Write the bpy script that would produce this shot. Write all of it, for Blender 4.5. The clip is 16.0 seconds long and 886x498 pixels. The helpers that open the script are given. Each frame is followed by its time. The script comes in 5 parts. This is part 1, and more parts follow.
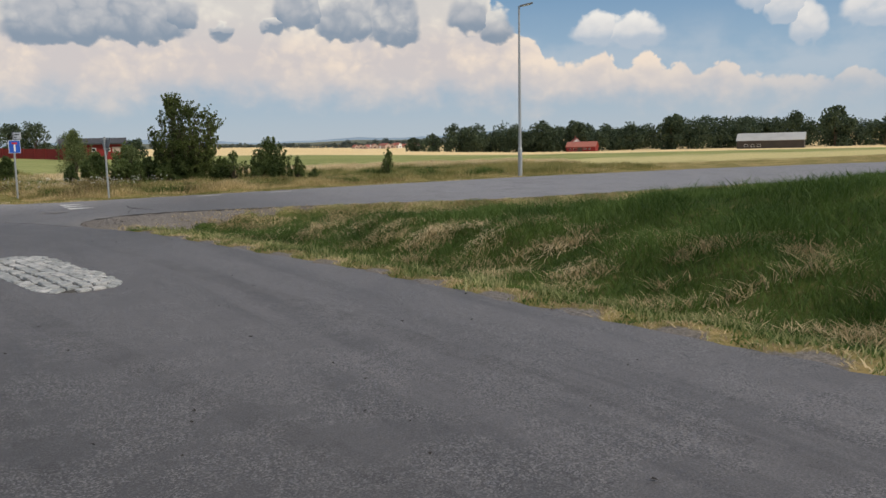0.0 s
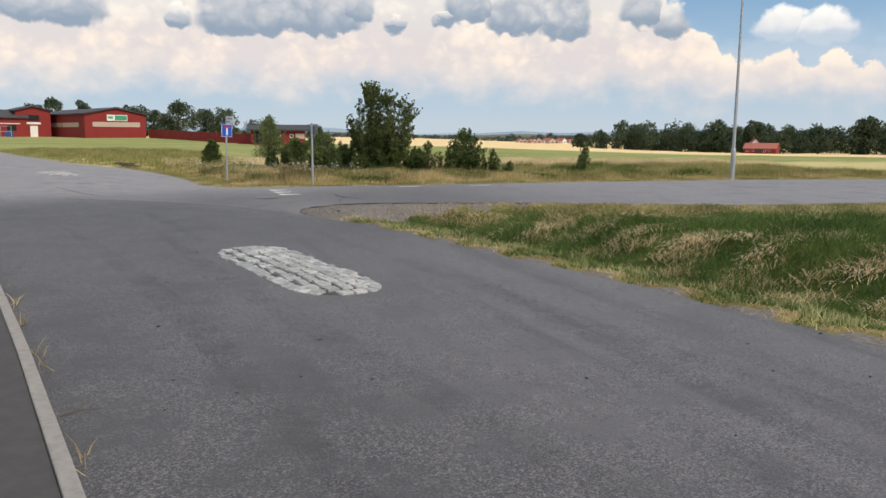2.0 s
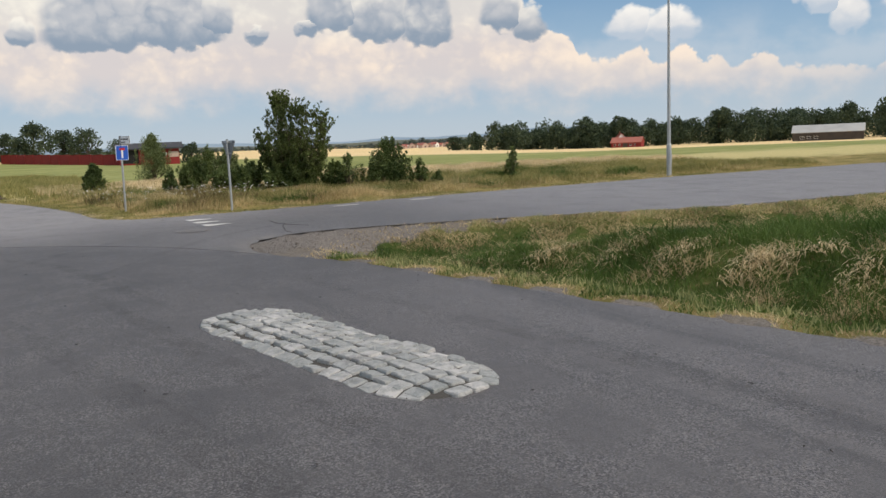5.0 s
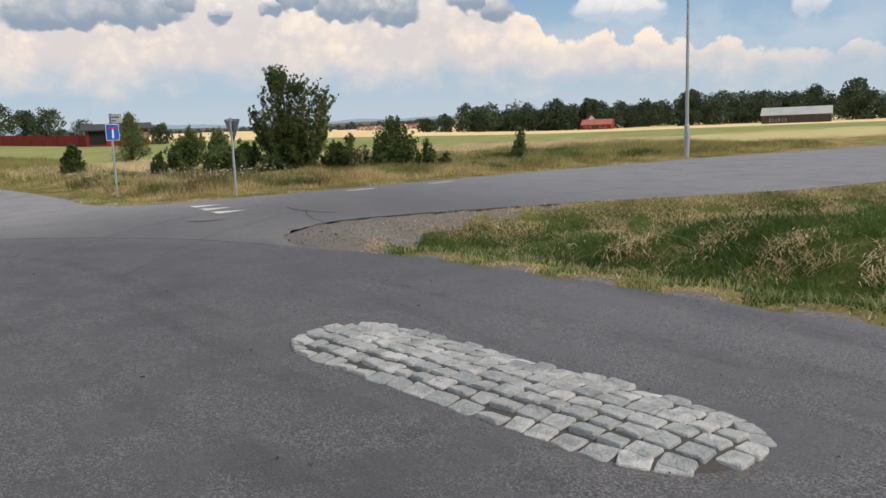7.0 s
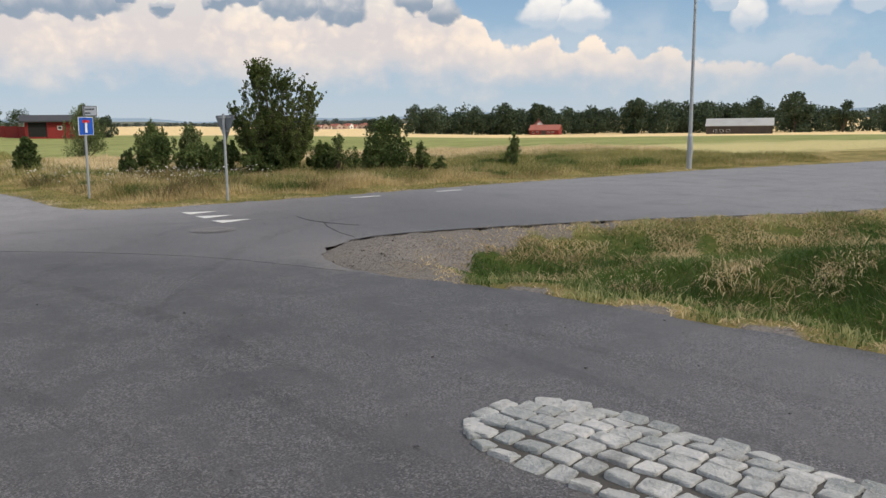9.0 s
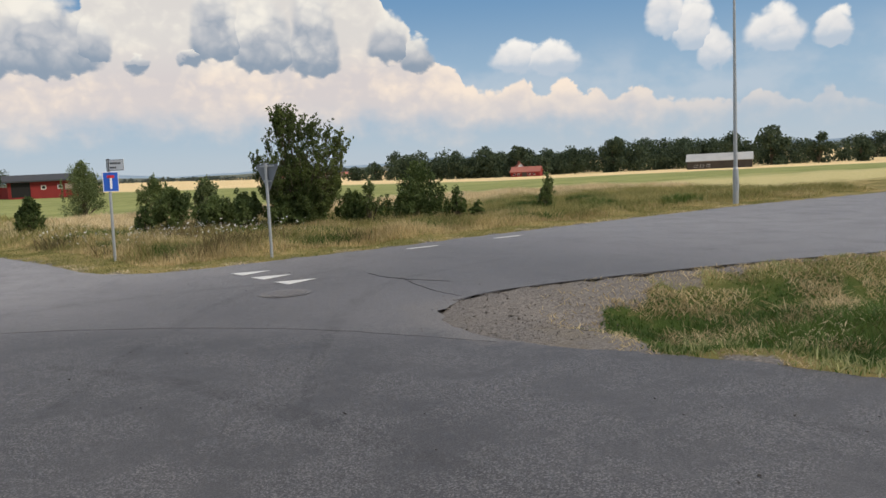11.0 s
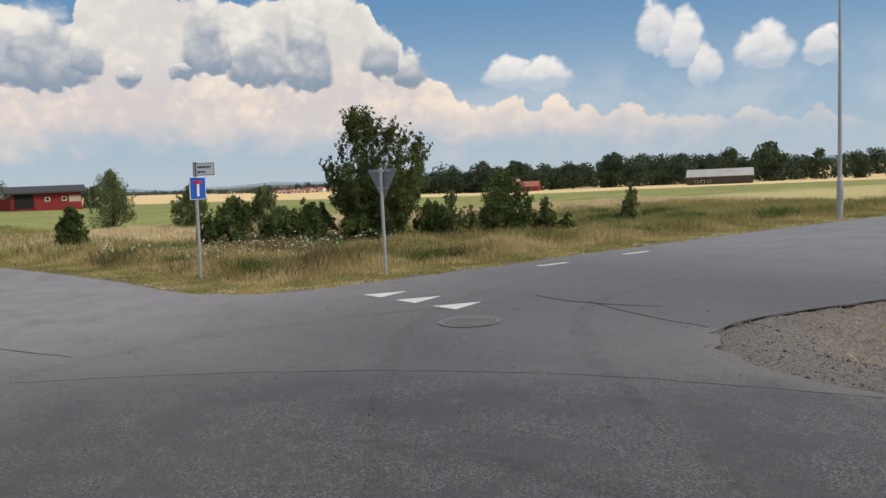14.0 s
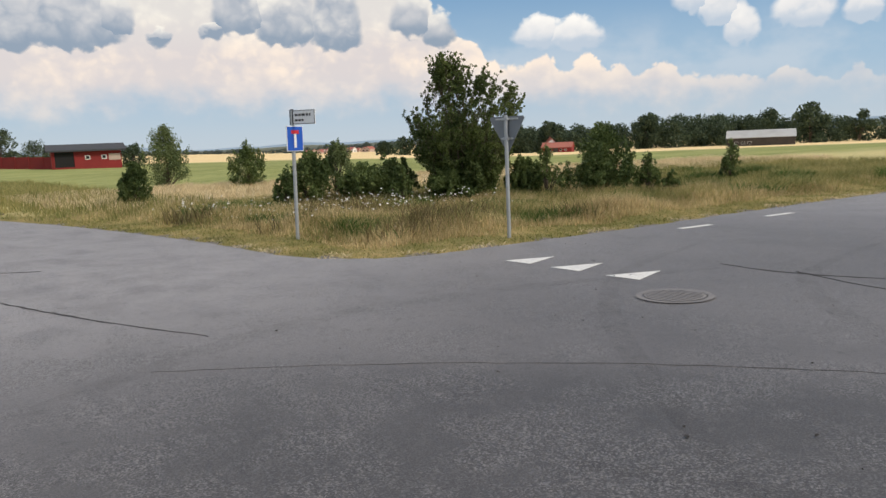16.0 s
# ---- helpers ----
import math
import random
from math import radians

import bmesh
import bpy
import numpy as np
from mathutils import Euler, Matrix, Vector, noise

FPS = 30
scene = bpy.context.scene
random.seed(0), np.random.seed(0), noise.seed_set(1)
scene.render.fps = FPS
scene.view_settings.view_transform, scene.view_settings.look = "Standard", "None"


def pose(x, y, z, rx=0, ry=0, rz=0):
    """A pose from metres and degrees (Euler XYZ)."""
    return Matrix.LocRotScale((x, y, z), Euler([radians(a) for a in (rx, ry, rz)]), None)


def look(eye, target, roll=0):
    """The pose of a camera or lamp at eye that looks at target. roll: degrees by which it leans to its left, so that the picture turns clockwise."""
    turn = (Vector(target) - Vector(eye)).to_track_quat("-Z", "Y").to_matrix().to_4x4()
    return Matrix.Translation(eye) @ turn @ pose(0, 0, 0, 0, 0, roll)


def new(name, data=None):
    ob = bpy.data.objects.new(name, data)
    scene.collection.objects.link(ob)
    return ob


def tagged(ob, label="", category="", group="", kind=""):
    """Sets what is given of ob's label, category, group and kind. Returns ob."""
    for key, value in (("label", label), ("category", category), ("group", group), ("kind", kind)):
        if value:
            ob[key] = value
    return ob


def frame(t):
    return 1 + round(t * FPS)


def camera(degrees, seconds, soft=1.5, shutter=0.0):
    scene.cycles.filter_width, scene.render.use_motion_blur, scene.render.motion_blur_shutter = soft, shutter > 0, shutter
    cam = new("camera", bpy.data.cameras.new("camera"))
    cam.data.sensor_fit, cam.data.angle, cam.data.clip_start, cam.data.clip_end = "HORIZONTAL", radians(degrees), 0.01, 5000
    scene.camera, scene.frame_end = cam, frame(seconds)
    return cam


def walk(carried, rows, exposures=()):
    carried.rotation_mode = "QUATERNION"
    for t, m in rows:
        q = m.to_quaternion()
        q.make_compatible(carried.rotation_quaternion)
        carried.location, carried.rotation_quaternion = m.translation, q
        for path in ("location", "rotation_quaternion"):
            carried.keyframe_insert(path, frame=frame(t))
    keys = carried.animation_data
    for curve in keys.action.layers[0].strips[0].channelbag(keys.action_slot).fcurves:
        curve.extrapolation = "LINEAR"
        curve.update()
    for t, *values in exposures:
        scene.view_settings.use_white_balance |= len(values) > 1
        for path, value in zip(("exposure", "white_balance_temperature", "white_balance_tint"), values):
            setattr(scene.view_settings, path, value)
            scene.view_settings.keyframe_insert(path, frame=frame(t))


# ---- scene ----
cam = camera(57.3, 16.0)
PATH = [
    (0, (1.788, 1.072, 1.513), (2.815, 2.768, 1.249), -1.5),
    (0.5, (1.652, 1.539, 1.5), (2.568, 3.298, 1.241), -0.5),
    (1, (1.527, 2.005, 1.499), (2.274, 3.839, 1.221), -0.5),
    (1.5, (1.357, 2.522, 1.495), (2.022, 4.387, 1.213), 0.3),
    (2, (1.177, 2.931, 1.516), (1.856, 4.792, 1.242), 0.3),
    (2.5, (1.019, 3.527, 1.537), (1.7, 5.386, 1.25), -0.2),
    (3, (0.907, 4.039, 1.556), (1.689, 5.845, 1.204), -0.8),
    (3.5, (0.774, 4.552, 1.605), (1.654, 6.324, 1.31), -1.4),
    (4, (0.753, 5.173, 1.58), (1.726, 6.906, 1.357), -1.3),
    (4.5, (0.65, 5.637, 1.595), (1.591, 7.388, 1.377), -2.0),
    (5, (0.466, 6.125, 1.613), (1.417, 7.865, 1.349), -2.6),
    (5.2, (0.44, 6.304, 1.584), (1.398, 8.038, 1.311), -2.9),
    (7.3, (-0.073, 8.494, 1.618), (0.944, 10.188, 1.306), -2.4),
    (7.5, (-0.133, 8.706, 1.632), (0.865, 10.412, 1.326), -2.8),
    (8, (-0.297, 9.277, 1.671), (0.748, 10.953, 1.357), -3.1),
    (8.5, (-0.401, 9.848, 1.698), (0.722, 11.47, 1.366), -1.6),
    (8.7, (-0.418, 10.102, 1.693), (0.703, 11.727, 1.371), -0.9),
    (10.8, (-0.763, 12.656, 1.639), (0.453, 14.23, 1.429), -3.1),
    (11, (-0.893, 12.866, 1.662), (0.288, 14.467, 1.459), -2.9),
    (11.5, (-1.05, 13.328, 1.676), (0.084, 14.964, 1.482), -2.7),
    (12, (-1.142, 13.916, 1.672), (-0.067, 15.594, 1.497), -3.2),
    (12.5, (-1.349, 14.444, 1.672), (-0.255, 16.107, 1.478), -3.1),
    (13, (-1.46, 15.063, 1.646), (-0.333, 16.7, 1.422), -3.0),
    (13.5, (-1.605, 15.626, 1.64), (-0.395, 17.204, 1.431), -2.9),
    (14, (-1.763, 16.072, 1.623), (-0.562, 17.662, 1.455), -2.6),
    (14.5, (-1.795, 16.749, 1.593), (-0.524, 18.284, 1.432), -2.9),
    (15, (-1.911, 17.228, 1.569), (-0.612, 18.739, 1.393), -2.8),
    (15.5, (-1.934, 17.874, 1.532), (-0.716, 19.447, 1.328), -2.7),
    (16, (-2.071, 18.335, 1.52), (-0.935, 19.961, 1.26), -2.4),
]
EXPOSURES = [(0, -0.1), (1.0, 0.15), (1.5, 0.19), (2.0, 0.22), (2.5, 0.16), (3.0, 0.30), (3.5, 0.26), (4.2, 0.04), (5.0, 0.06), (7.5, 0.13), (8.0, 0.10), (8.5, 0.18), (8.7, 0.16), (11.0, 0.03), (11.5, -0.04), (12.5, -0.02), (14.5, -0.02), (15.0, 0.02), (15.5, 0.03), (16.0, 0.15)]
walk(cam, [(t, look(eye, target, roll)) for t, eye, target, roll in PATH], EXPOSURES)

from mathutils.geometry import delaunay_2d_cdt

# ---- world, sun ----
class Val:
    """A value in a node tree, with arithmetic."""

    def __init__(self, tree, socket):
        self.tree, self.socket = tree, socket

    def op(self, kind, *others, clamp=False):
        node = self.tree.nodes.new("ShaderNodeMath")
        node.operation, node.use_clamp = kind, clamp
        for i, v in enumerate((self, *others)):
            if isinstance(v, Val):
                self.tree.links.new(v.socket, node.inputs[i])
            else:
                node.inputs[i].default_value = v
        return Val(self.tree, node.outputs[0])

    def __add__(self, o):
        return self.op("ADD", o)

    def __sub__(self, o):
        return self.op("SUBTRACT", o)

    def __mul__(self, o):
        return self.op("MULTIPLY", o)

    def __truediv__(self, o):
        return self.op("DIVIDE", o)

    def max(self, o):
        return self.op("MAXIMUM", o)

    def min(self, o):
        return self.op("MINIMUM", o)

    def step(self, a, b, c=0.0, d=1.0):
        """Smooth step from c at a to d at b."""
        node = self.tree.nodes.new("ShaderNodeMapRange")
        node.interpolation_type = "SMOOTHSTEP"
        self.tree.links.new(self.socket, node.inputs[0])
        for i, v in zip((1, 2, 3, 4), (a, b, c, d)):
            node.inputs[i].default_value = v
        return Val(self.tree, node.outputs[0])


def noise_of(tree, vector, scale, detail=4.0, rough=0.55, stretch=(1, 1, 1), shift=(0, 0, 0)):
    mapping = tree.nodes.new("ShaderNodeMapping")
    mapping.inputs["Scale"].default_value = stretch
    mapping.inputs["Location"].default_value = shift
    tree.links.new(vector, mapping.inputs[0])
    node = tree.nodes.new("ShaderNodeTexNoise")
    tree.links.new(mapping.outputs[0], node.inputs["Vector"])
    node.inputs["Scale"].default_value, node.inputs["Detail"].default_value = scale, detail
    node.inputs["Roughness"].default_value = rough
    return Val(tree, node.outputs[0])


def mixed(tree, factor, a, b):
    """A colour between a and b (sockets or RGB)."""
    node = tree.nodes.new("ShaderNodeMix")
    node.data_type = "RGBA"
    if isinstance(factor, Val):
        tree.links.new(factor.socket, node.inputs[0])
    else:
        node.inputs[0].default_value = factor
    for i, c in ((6, a), (7, b)):
        if isinstance(c, tuple):
            node.inputs[i].default_value = (*c, 1)
        else:
            tree.links.new(c, node.inputs[i])
    return node.outputs[2]


SUN_AZ, SUN_EL = 150.0, 42.0  # clockwise from +y, above the horizon


def make_world():
    world = bpy.data.worlds.new("sky")
    scene.world = world
    world.use_nodes = True
    tree = world.node_tree
    tree.nodes.clear()
    sky = tree.nodes.new("ShaderNodeTexSky")
    sky.sky_type, sky.sun_disc = "NISHITA", False
    sky.sun_elevation, sky.sun_rotation = radians(SUN_EL), radians(SUN_AZ)
    coord = tree.nodes.new("ShaderNodeTexCoord")
    sep = tree.nodes.new("ShaderNodeSeparateXYZ")
    tree.links.new(coord.outputs["Generated"], sep.inputs[0])
    x, y, z = (Val(tree, sep.outputs[i]) for i in range(3))
    az = x.op("ARCTAN2", y) * 57.2958
    el = z.op("ARCSINE") * 57.2958
    comb = tree.nodes.new("ShaderNodeCombineXYZ")
    tree.links.new(az.socket, comb.inputs[0])
    tree.links.new(el.socket, comb.inputs[1])
    flat = comb.outputs[0]

    def billow(scale, shift, stretch=(1, 1.25, 1)):
        mapping = tree.nodes.new("ShaderNodeMapping")
        mapping.inputs["Scale"].default_value = stretch
        mapping.inputs["Location"].default_value = shift
        tree.links.new(bent.outputs[0], mapping.inputs[0])
        node = tree.nodes.new("ShaderNodeTexVoronoi")
        node.feature = "SMOOTH_F1"
        node.inputs["Scale"].default_value = scale
        node.voronoi_dimensions = "2D"
        node.inputs["Smoothness"].default_value = 0.35
        tree.links.new(mapping.outputs[0], node.inputs["Vector"])
        return Val(tree, node.outputs["Distance"])

    bent = tree.nodes.new("ShaderNodeVectorMath")
    bent.operation = "MULTIPLY_ADD"
    swirl = tree.nodes.new("ShaderNodeTexNoise")
    swirl.inputs["Scale"].default_value, swirl.inputs["Detail"].default_value = 0.7, 3.0
    tree.links.new(flat, swirl.inputs["Vector"])
    tree.links.new(swirl.outputs["Color"], bent.inputs[0])
    bent.inputs[1].default_value = (1.8, 1.8, 0.0)
    tree.links.new(flat, bent.inputs[2])
    lumps = billow(0.42, (3, 1, 0)) * -1.0 + 0.42
    puffs = billow(0.95, (9, 4, 0)) * -1.0 + 0.42
    crumbs = billow(2.1, (5, 8, 0)) * -1.0 + 0.42
    warp_u = noise_of(tree, flat, 0.5, 3, 0.5, shift=(11, 3, 0)) - 0.5
    u, v = az + warp_u * 1.0, el - lumps * 0.75 - puffs * 0.55 - crumbs * 0.22
    soft = noise_of(tree, flat, 0.20, 4, 0.55, stretch=(1, 1.5, 1), shift=(7, 0, 2))
    fine = noise_of(tree, flat, 0.9, 5, 0.55, shift=(2, 9, 4))

    def blob(a, low, high, ra):
        """A cumulus with a flat base: cover, and height inside it from 0 to 1."""
        h = (v + 0.1 - low) / (high - low)
        under = (el + (fine - 0.5) * 0.7 - puffs * 0.5 - low - 0.3) / -1.0
        g = h.max(under).max(0.0)
        du = (u - a) / ra
        return (du * du + g * g) * -1.0 + 1.0, h

    # clear sky, pale towards the horizon
    colour = mixed(tree, el.step(-0.5, 5.0), (0.50, 0.575, 0.645), (0.34, 0.48, 0.62))
    colour = mixed(tree, el.step(4.0, 13.0), colour, (0.135, 0.29, 0.50))
    colour = mixed(tree, el.step(13.0, 45.0), colour, (0.09, 0.21, 0.45))
    veil = soft.step(0.40, 0.66) * el.step(2.0, 4.5) * el.step(5.0, 9.0, 1.0, 0.0) * 0.35
    colour = mixed(tree, veil, colour, (0.70, 0.70, 0.72))

    # the long bank of towering cloud; its top by azimuth
    ramp = tree.nodes.new("ShaderNodeFloatCurve")
    curve = ramp.mapping.curves[0]
    tops = [(-30, 11), (-8, 11.5), (5, 12), (11, 11.8), (12.4, 10.8), (13.4, 11.2), (14.4, 12.8), (18, 13.2), (24, 12.4), (30, 13), (32.2, 12.7), (33.2, 10.8), (34.6, 9.6), (36.4, 7.4), (38, 6.6), (38.6, 5.5), (40.6, 5.2), (42.6, 6.0), (43.7, 4.6), (45.4, 5.7), (46.7, 4.4), (47.6, 5.2), (48.7, 4.2), (50.3, 4.9), (51.8, 3.8), (54.4, 3.7), (58.6, 3.9), (60.7, 3.2), (62, 4.1), (63.2, 3.0), (75, 2.4)]
    for i, (a, e) in enumerate(tops):
        px, py = (a + 30) / 105, e / 16
        if i in (0, len(tops) - 1):
            curve.points[0 if i == 0 else -1].location = (px, py)
        else:
            curve.points.new(px, py)
    ramp.mapping.update()
    tree.links.new(((az + warp_u * 0.8 + 30.0) / 105.0).socket, ramp.inputs["Value"])
    top = Val(tree, ramp.outputs[0]) * 16.0
    depth = top - v - 0.15
    shape = depth.step(-0.10, 0.24)
    base = (el + (soft - 0.5) * 3.4 + (fine - 0.5) * 1.5 + lumps * 0.8 + az * 0.018).step(2.1, 4.7)
    ends = az.step(46, 66, 1.0, 0.5) * az.step(70, 85, 1.0, 0.0) * az.step(-60, -30)
    bank = shape * base * ends
    tone = (fine - 0.5) * 0.5 + lumps * 0.4 + puffs * 0.35 + crumbs * 0.1 + depth.step(0.0, 1.6, 0.22, 0.0) + (soft - 0.5) * 1.5
    cream = mixed(tree, tone.step(-0.25, 0.55), (0.70, 0.63, 0.615), (1.0, 0.83, 0.68))
    crown = mixed(tree, tone.step(-0.25, 0.60), (0.76, 0.71, 0.66), (1.0, 0.93, 0.80))
    cream = mixed(tree, el.step(6.0, 9.5), cream, crown)
    cream = mixed(tree, el.step(3.2, 5.4, 0.55, 0.0), cream, (0.60, 0.595, 0.63))
    colour = mixed(tree, bank * 0.97, colour, cream)

    # single cumulus clouds in front of it: azimuth, base, top, half width
    greys = [(6.6, 7.2, 12.6, 3.6), (11.4, 7.3, 12.4, 3.6), (14.0, 8.1, 10.8, 1.5), (-5.2, 7.4, 12, 3.8), (2.3, 7.4, 8.6, 1.0), (16.7, 7.6, 8.3, 1.1), (19.9, 8.0, 8.7, 1.0), (21.8, 8.2, 13.6, 2.0), (24.8, 7.5, 12.6, 2.4), (28.2, 7.1, 13.4, 2.0), (33.4, 7.8, 10.8, 1.6), (35.3, 7.1, 9.3, 1.3)]
    whites = [(42.0, 6.7, 8.6, 1.9), (44.5, 6.5, 8.3, 2.3), (52.2, 8.2, 11.6, 1.6), (53.9, 7.4, 10.9, 1.6), (55.2, 6.1, 8.8, 1.3), (58.9, 6.8, 9.5, 2.1), (62.3, 6.9, 8.8, 1.4), (72, 7.0, 11, 3.5), (82, 9, 14, 5)]
    for blobs, low, mid, high, edge in ((whites, (0.50, 0.57, 0.66), (0.80, 0.78, 0.77), (1.0, 0.95, 0.88), 0.5), (greys, (0.25, 0.315, 0.405), (0.54, 0.545, 0.57), (0.95, 0.89, 0.79), 0.45)):
        cover, height = None, None
        for b in blobs:
            c, h = blob(*b)
            if cover is None:
                cover, height = c, h
            else:
                near = c.op("GREATER_THAN", cover)
                height = height + (h - height) * near
                cover = cover.max(c)
        tone = height * 0.55 + height.step(-0.15, 0.25, -0.32, 0.05) + (fine - 0.5) * 0.4 + lumps * 0.35 + puffs * 0.45 + crumbs * 0.15
        look_of = mixed(tree, tone.step(-0.28, 0.38), low, mid)
        look_of = mixed(tree, (height * 0.95 + (soft - 0.5) * 0.9 + lumps * 0.5 + puffs * 0.45 - 0.05).step(0.16, 0.90), look_of, high)
        colour = mixed(tree, cover.step(0.0, edge) * 0.96, colour, look_of)

    # broken cumulus over the rest of the sky
    rest = (el.step(15, 21) + az.op("ABSOLUTE").step(85, 110)).min(1.0) * el.step(2, 7)
    deck = noise_of(tree, coord.outputs["Generated"], 3.2, 6, 0.58, shift=(4, 2, 1))
    colour = mixed(tree, rest * deck.step(0.40, 0.56), colour, mixed(tree, deck.step(0.5, 0.75), (0.98, 0.93, 0.86), (0.58, 0.57, 0.57)))

    # the atmosphere itself, under and between the clouds
    air = tree.nodes.new("ShaderNodeMix")
    air.data_type, air.blend_type = "RGBA", "MIX"
    air.inputs[0].default_value = 0.08
    gain = tree.nodes.new("ShaderNodeVectorMath")
    gain.operation = "SCALE"
    gain.inputs["Scale"].default_value = 0.09
    tree.links.new(sky.outputs[0], gain.inputs[0])
    tree.links.new(colour, air.inputs[6])
    tree.links.new(gain.outputs[0], air.inputs[7])
    back = tree.nodes.new("ShaderNodeBackground")
    back.inputs["Strength"].default_value = 1.0
    tree.links.new(air.outputs[2], back.inputs["Color"])
    out = tree.nodes.new("ShaderNodeOutputWorld")
    tree.links.new(back.outputs[0], out.inputs["Surface"])


make_world()
sun = new("sun", bpy.data.lights.new("sun", "SUN"))
sun.data.energy, sun.data.angle, sun.data.color = 2.3, radians(9), (1.0, 0.90, 0.78)
sun.matrix_world = look((60 * math.sin(radians(SUN_AZ)) * 1.1, 60 * math.cos(radians(SUN_AZ)) * 1.1, 60), (0, 0, 0))


# ---- materials ----
def material(name, rough=0.8, metal=0.0, specular=0.5):
    mat = bpy.data.materials.new(name)
    mat.use_nodes = True
    tree = mat.node_tree
    shader = tree.nodes["Principled BSDF"]
    shader.inputs["Roughness"].default_value, shader.inputs["Metallic"].default_value = rough, metal
    shader.inputs["Specular IOR Level"].default_value = specular
    coord = tree.nodes.new("ShaderNodeTexCoord")
    return mat, tree, shader, coord.outputs["Object"]


def place_of(tree):
    node = tree.nodes.new("ShaderNodeNewGeometry")
    return node.outputs["Position"]


def bump(tree, shader, value, strength, distance):
    node = tree.nodes.new("ShaderNodeBump")
    node.inputs["Strength"].default_value, node.inputs["Distance"].default_value = strength, distance
    tree.links.new(value.socket, node.inputs["Height"])
    tree.links.new(node.outputs[0], shader.inputs["Normal"])


def paint(name, colour, worn=None, rough=0.6, metal=0.0, scale=6.0, amount=0.5, relief=0.0):
    """A surface of one colour with blotches of a second."""
    mat, tree, shader, at = material(name, rough, metal)
    worn = worn or tuple(c * 0.7 for c in colour)
    n = noise_of(tree, at, scale, 5, 0.6)
    tree.links.new(mixed(tree, n.step(0.35, 0.75) * amount, colour, worn), shader.inputs["Base Color"])
    if relief:
        bump(tree, shader, noise_of(tree, at, scale * 8, 3), 0.5, relief)
    return mat


def foliage(name, dark, light, rough=0.6):
    """Leaves or blades that differ from one to the next."""
    mat, tree, shader, at = material(name, rough, specular=0.25)
    geo = tree.nodes.new("ShaderNodeNewGeometry")
    each = Val(tree, geo.outputs["Random Per Island"])
    patch = noise_of(tree, geo.outputs["Position"], 0.7, 4)
    tree.links.new(mixed(tree, each * 0.5 + patch.step(0.35, 0.65) * 0.5, dark, light), shader.inputs["Base Color"])
    thin = tree.nodes.new("ShaderNodeBsdfTranslucent")
    tree.links.new(shader.inputs["Base Color"].links[0].from_socket, thin.inputs["Color"])
    both = tree.nodes.new("ShaderNodeMixShader")
    both.inputs[0].default_value = 0.4
    tree.links.new(shader.outputs[0], both.inputs[1])
    tree.links.new(thin.outputs[0], both.inputs[2])
    tree.links.new(both.outputs[0], tree.nodes["Material Output"].inputs["Surface"])
    return mat


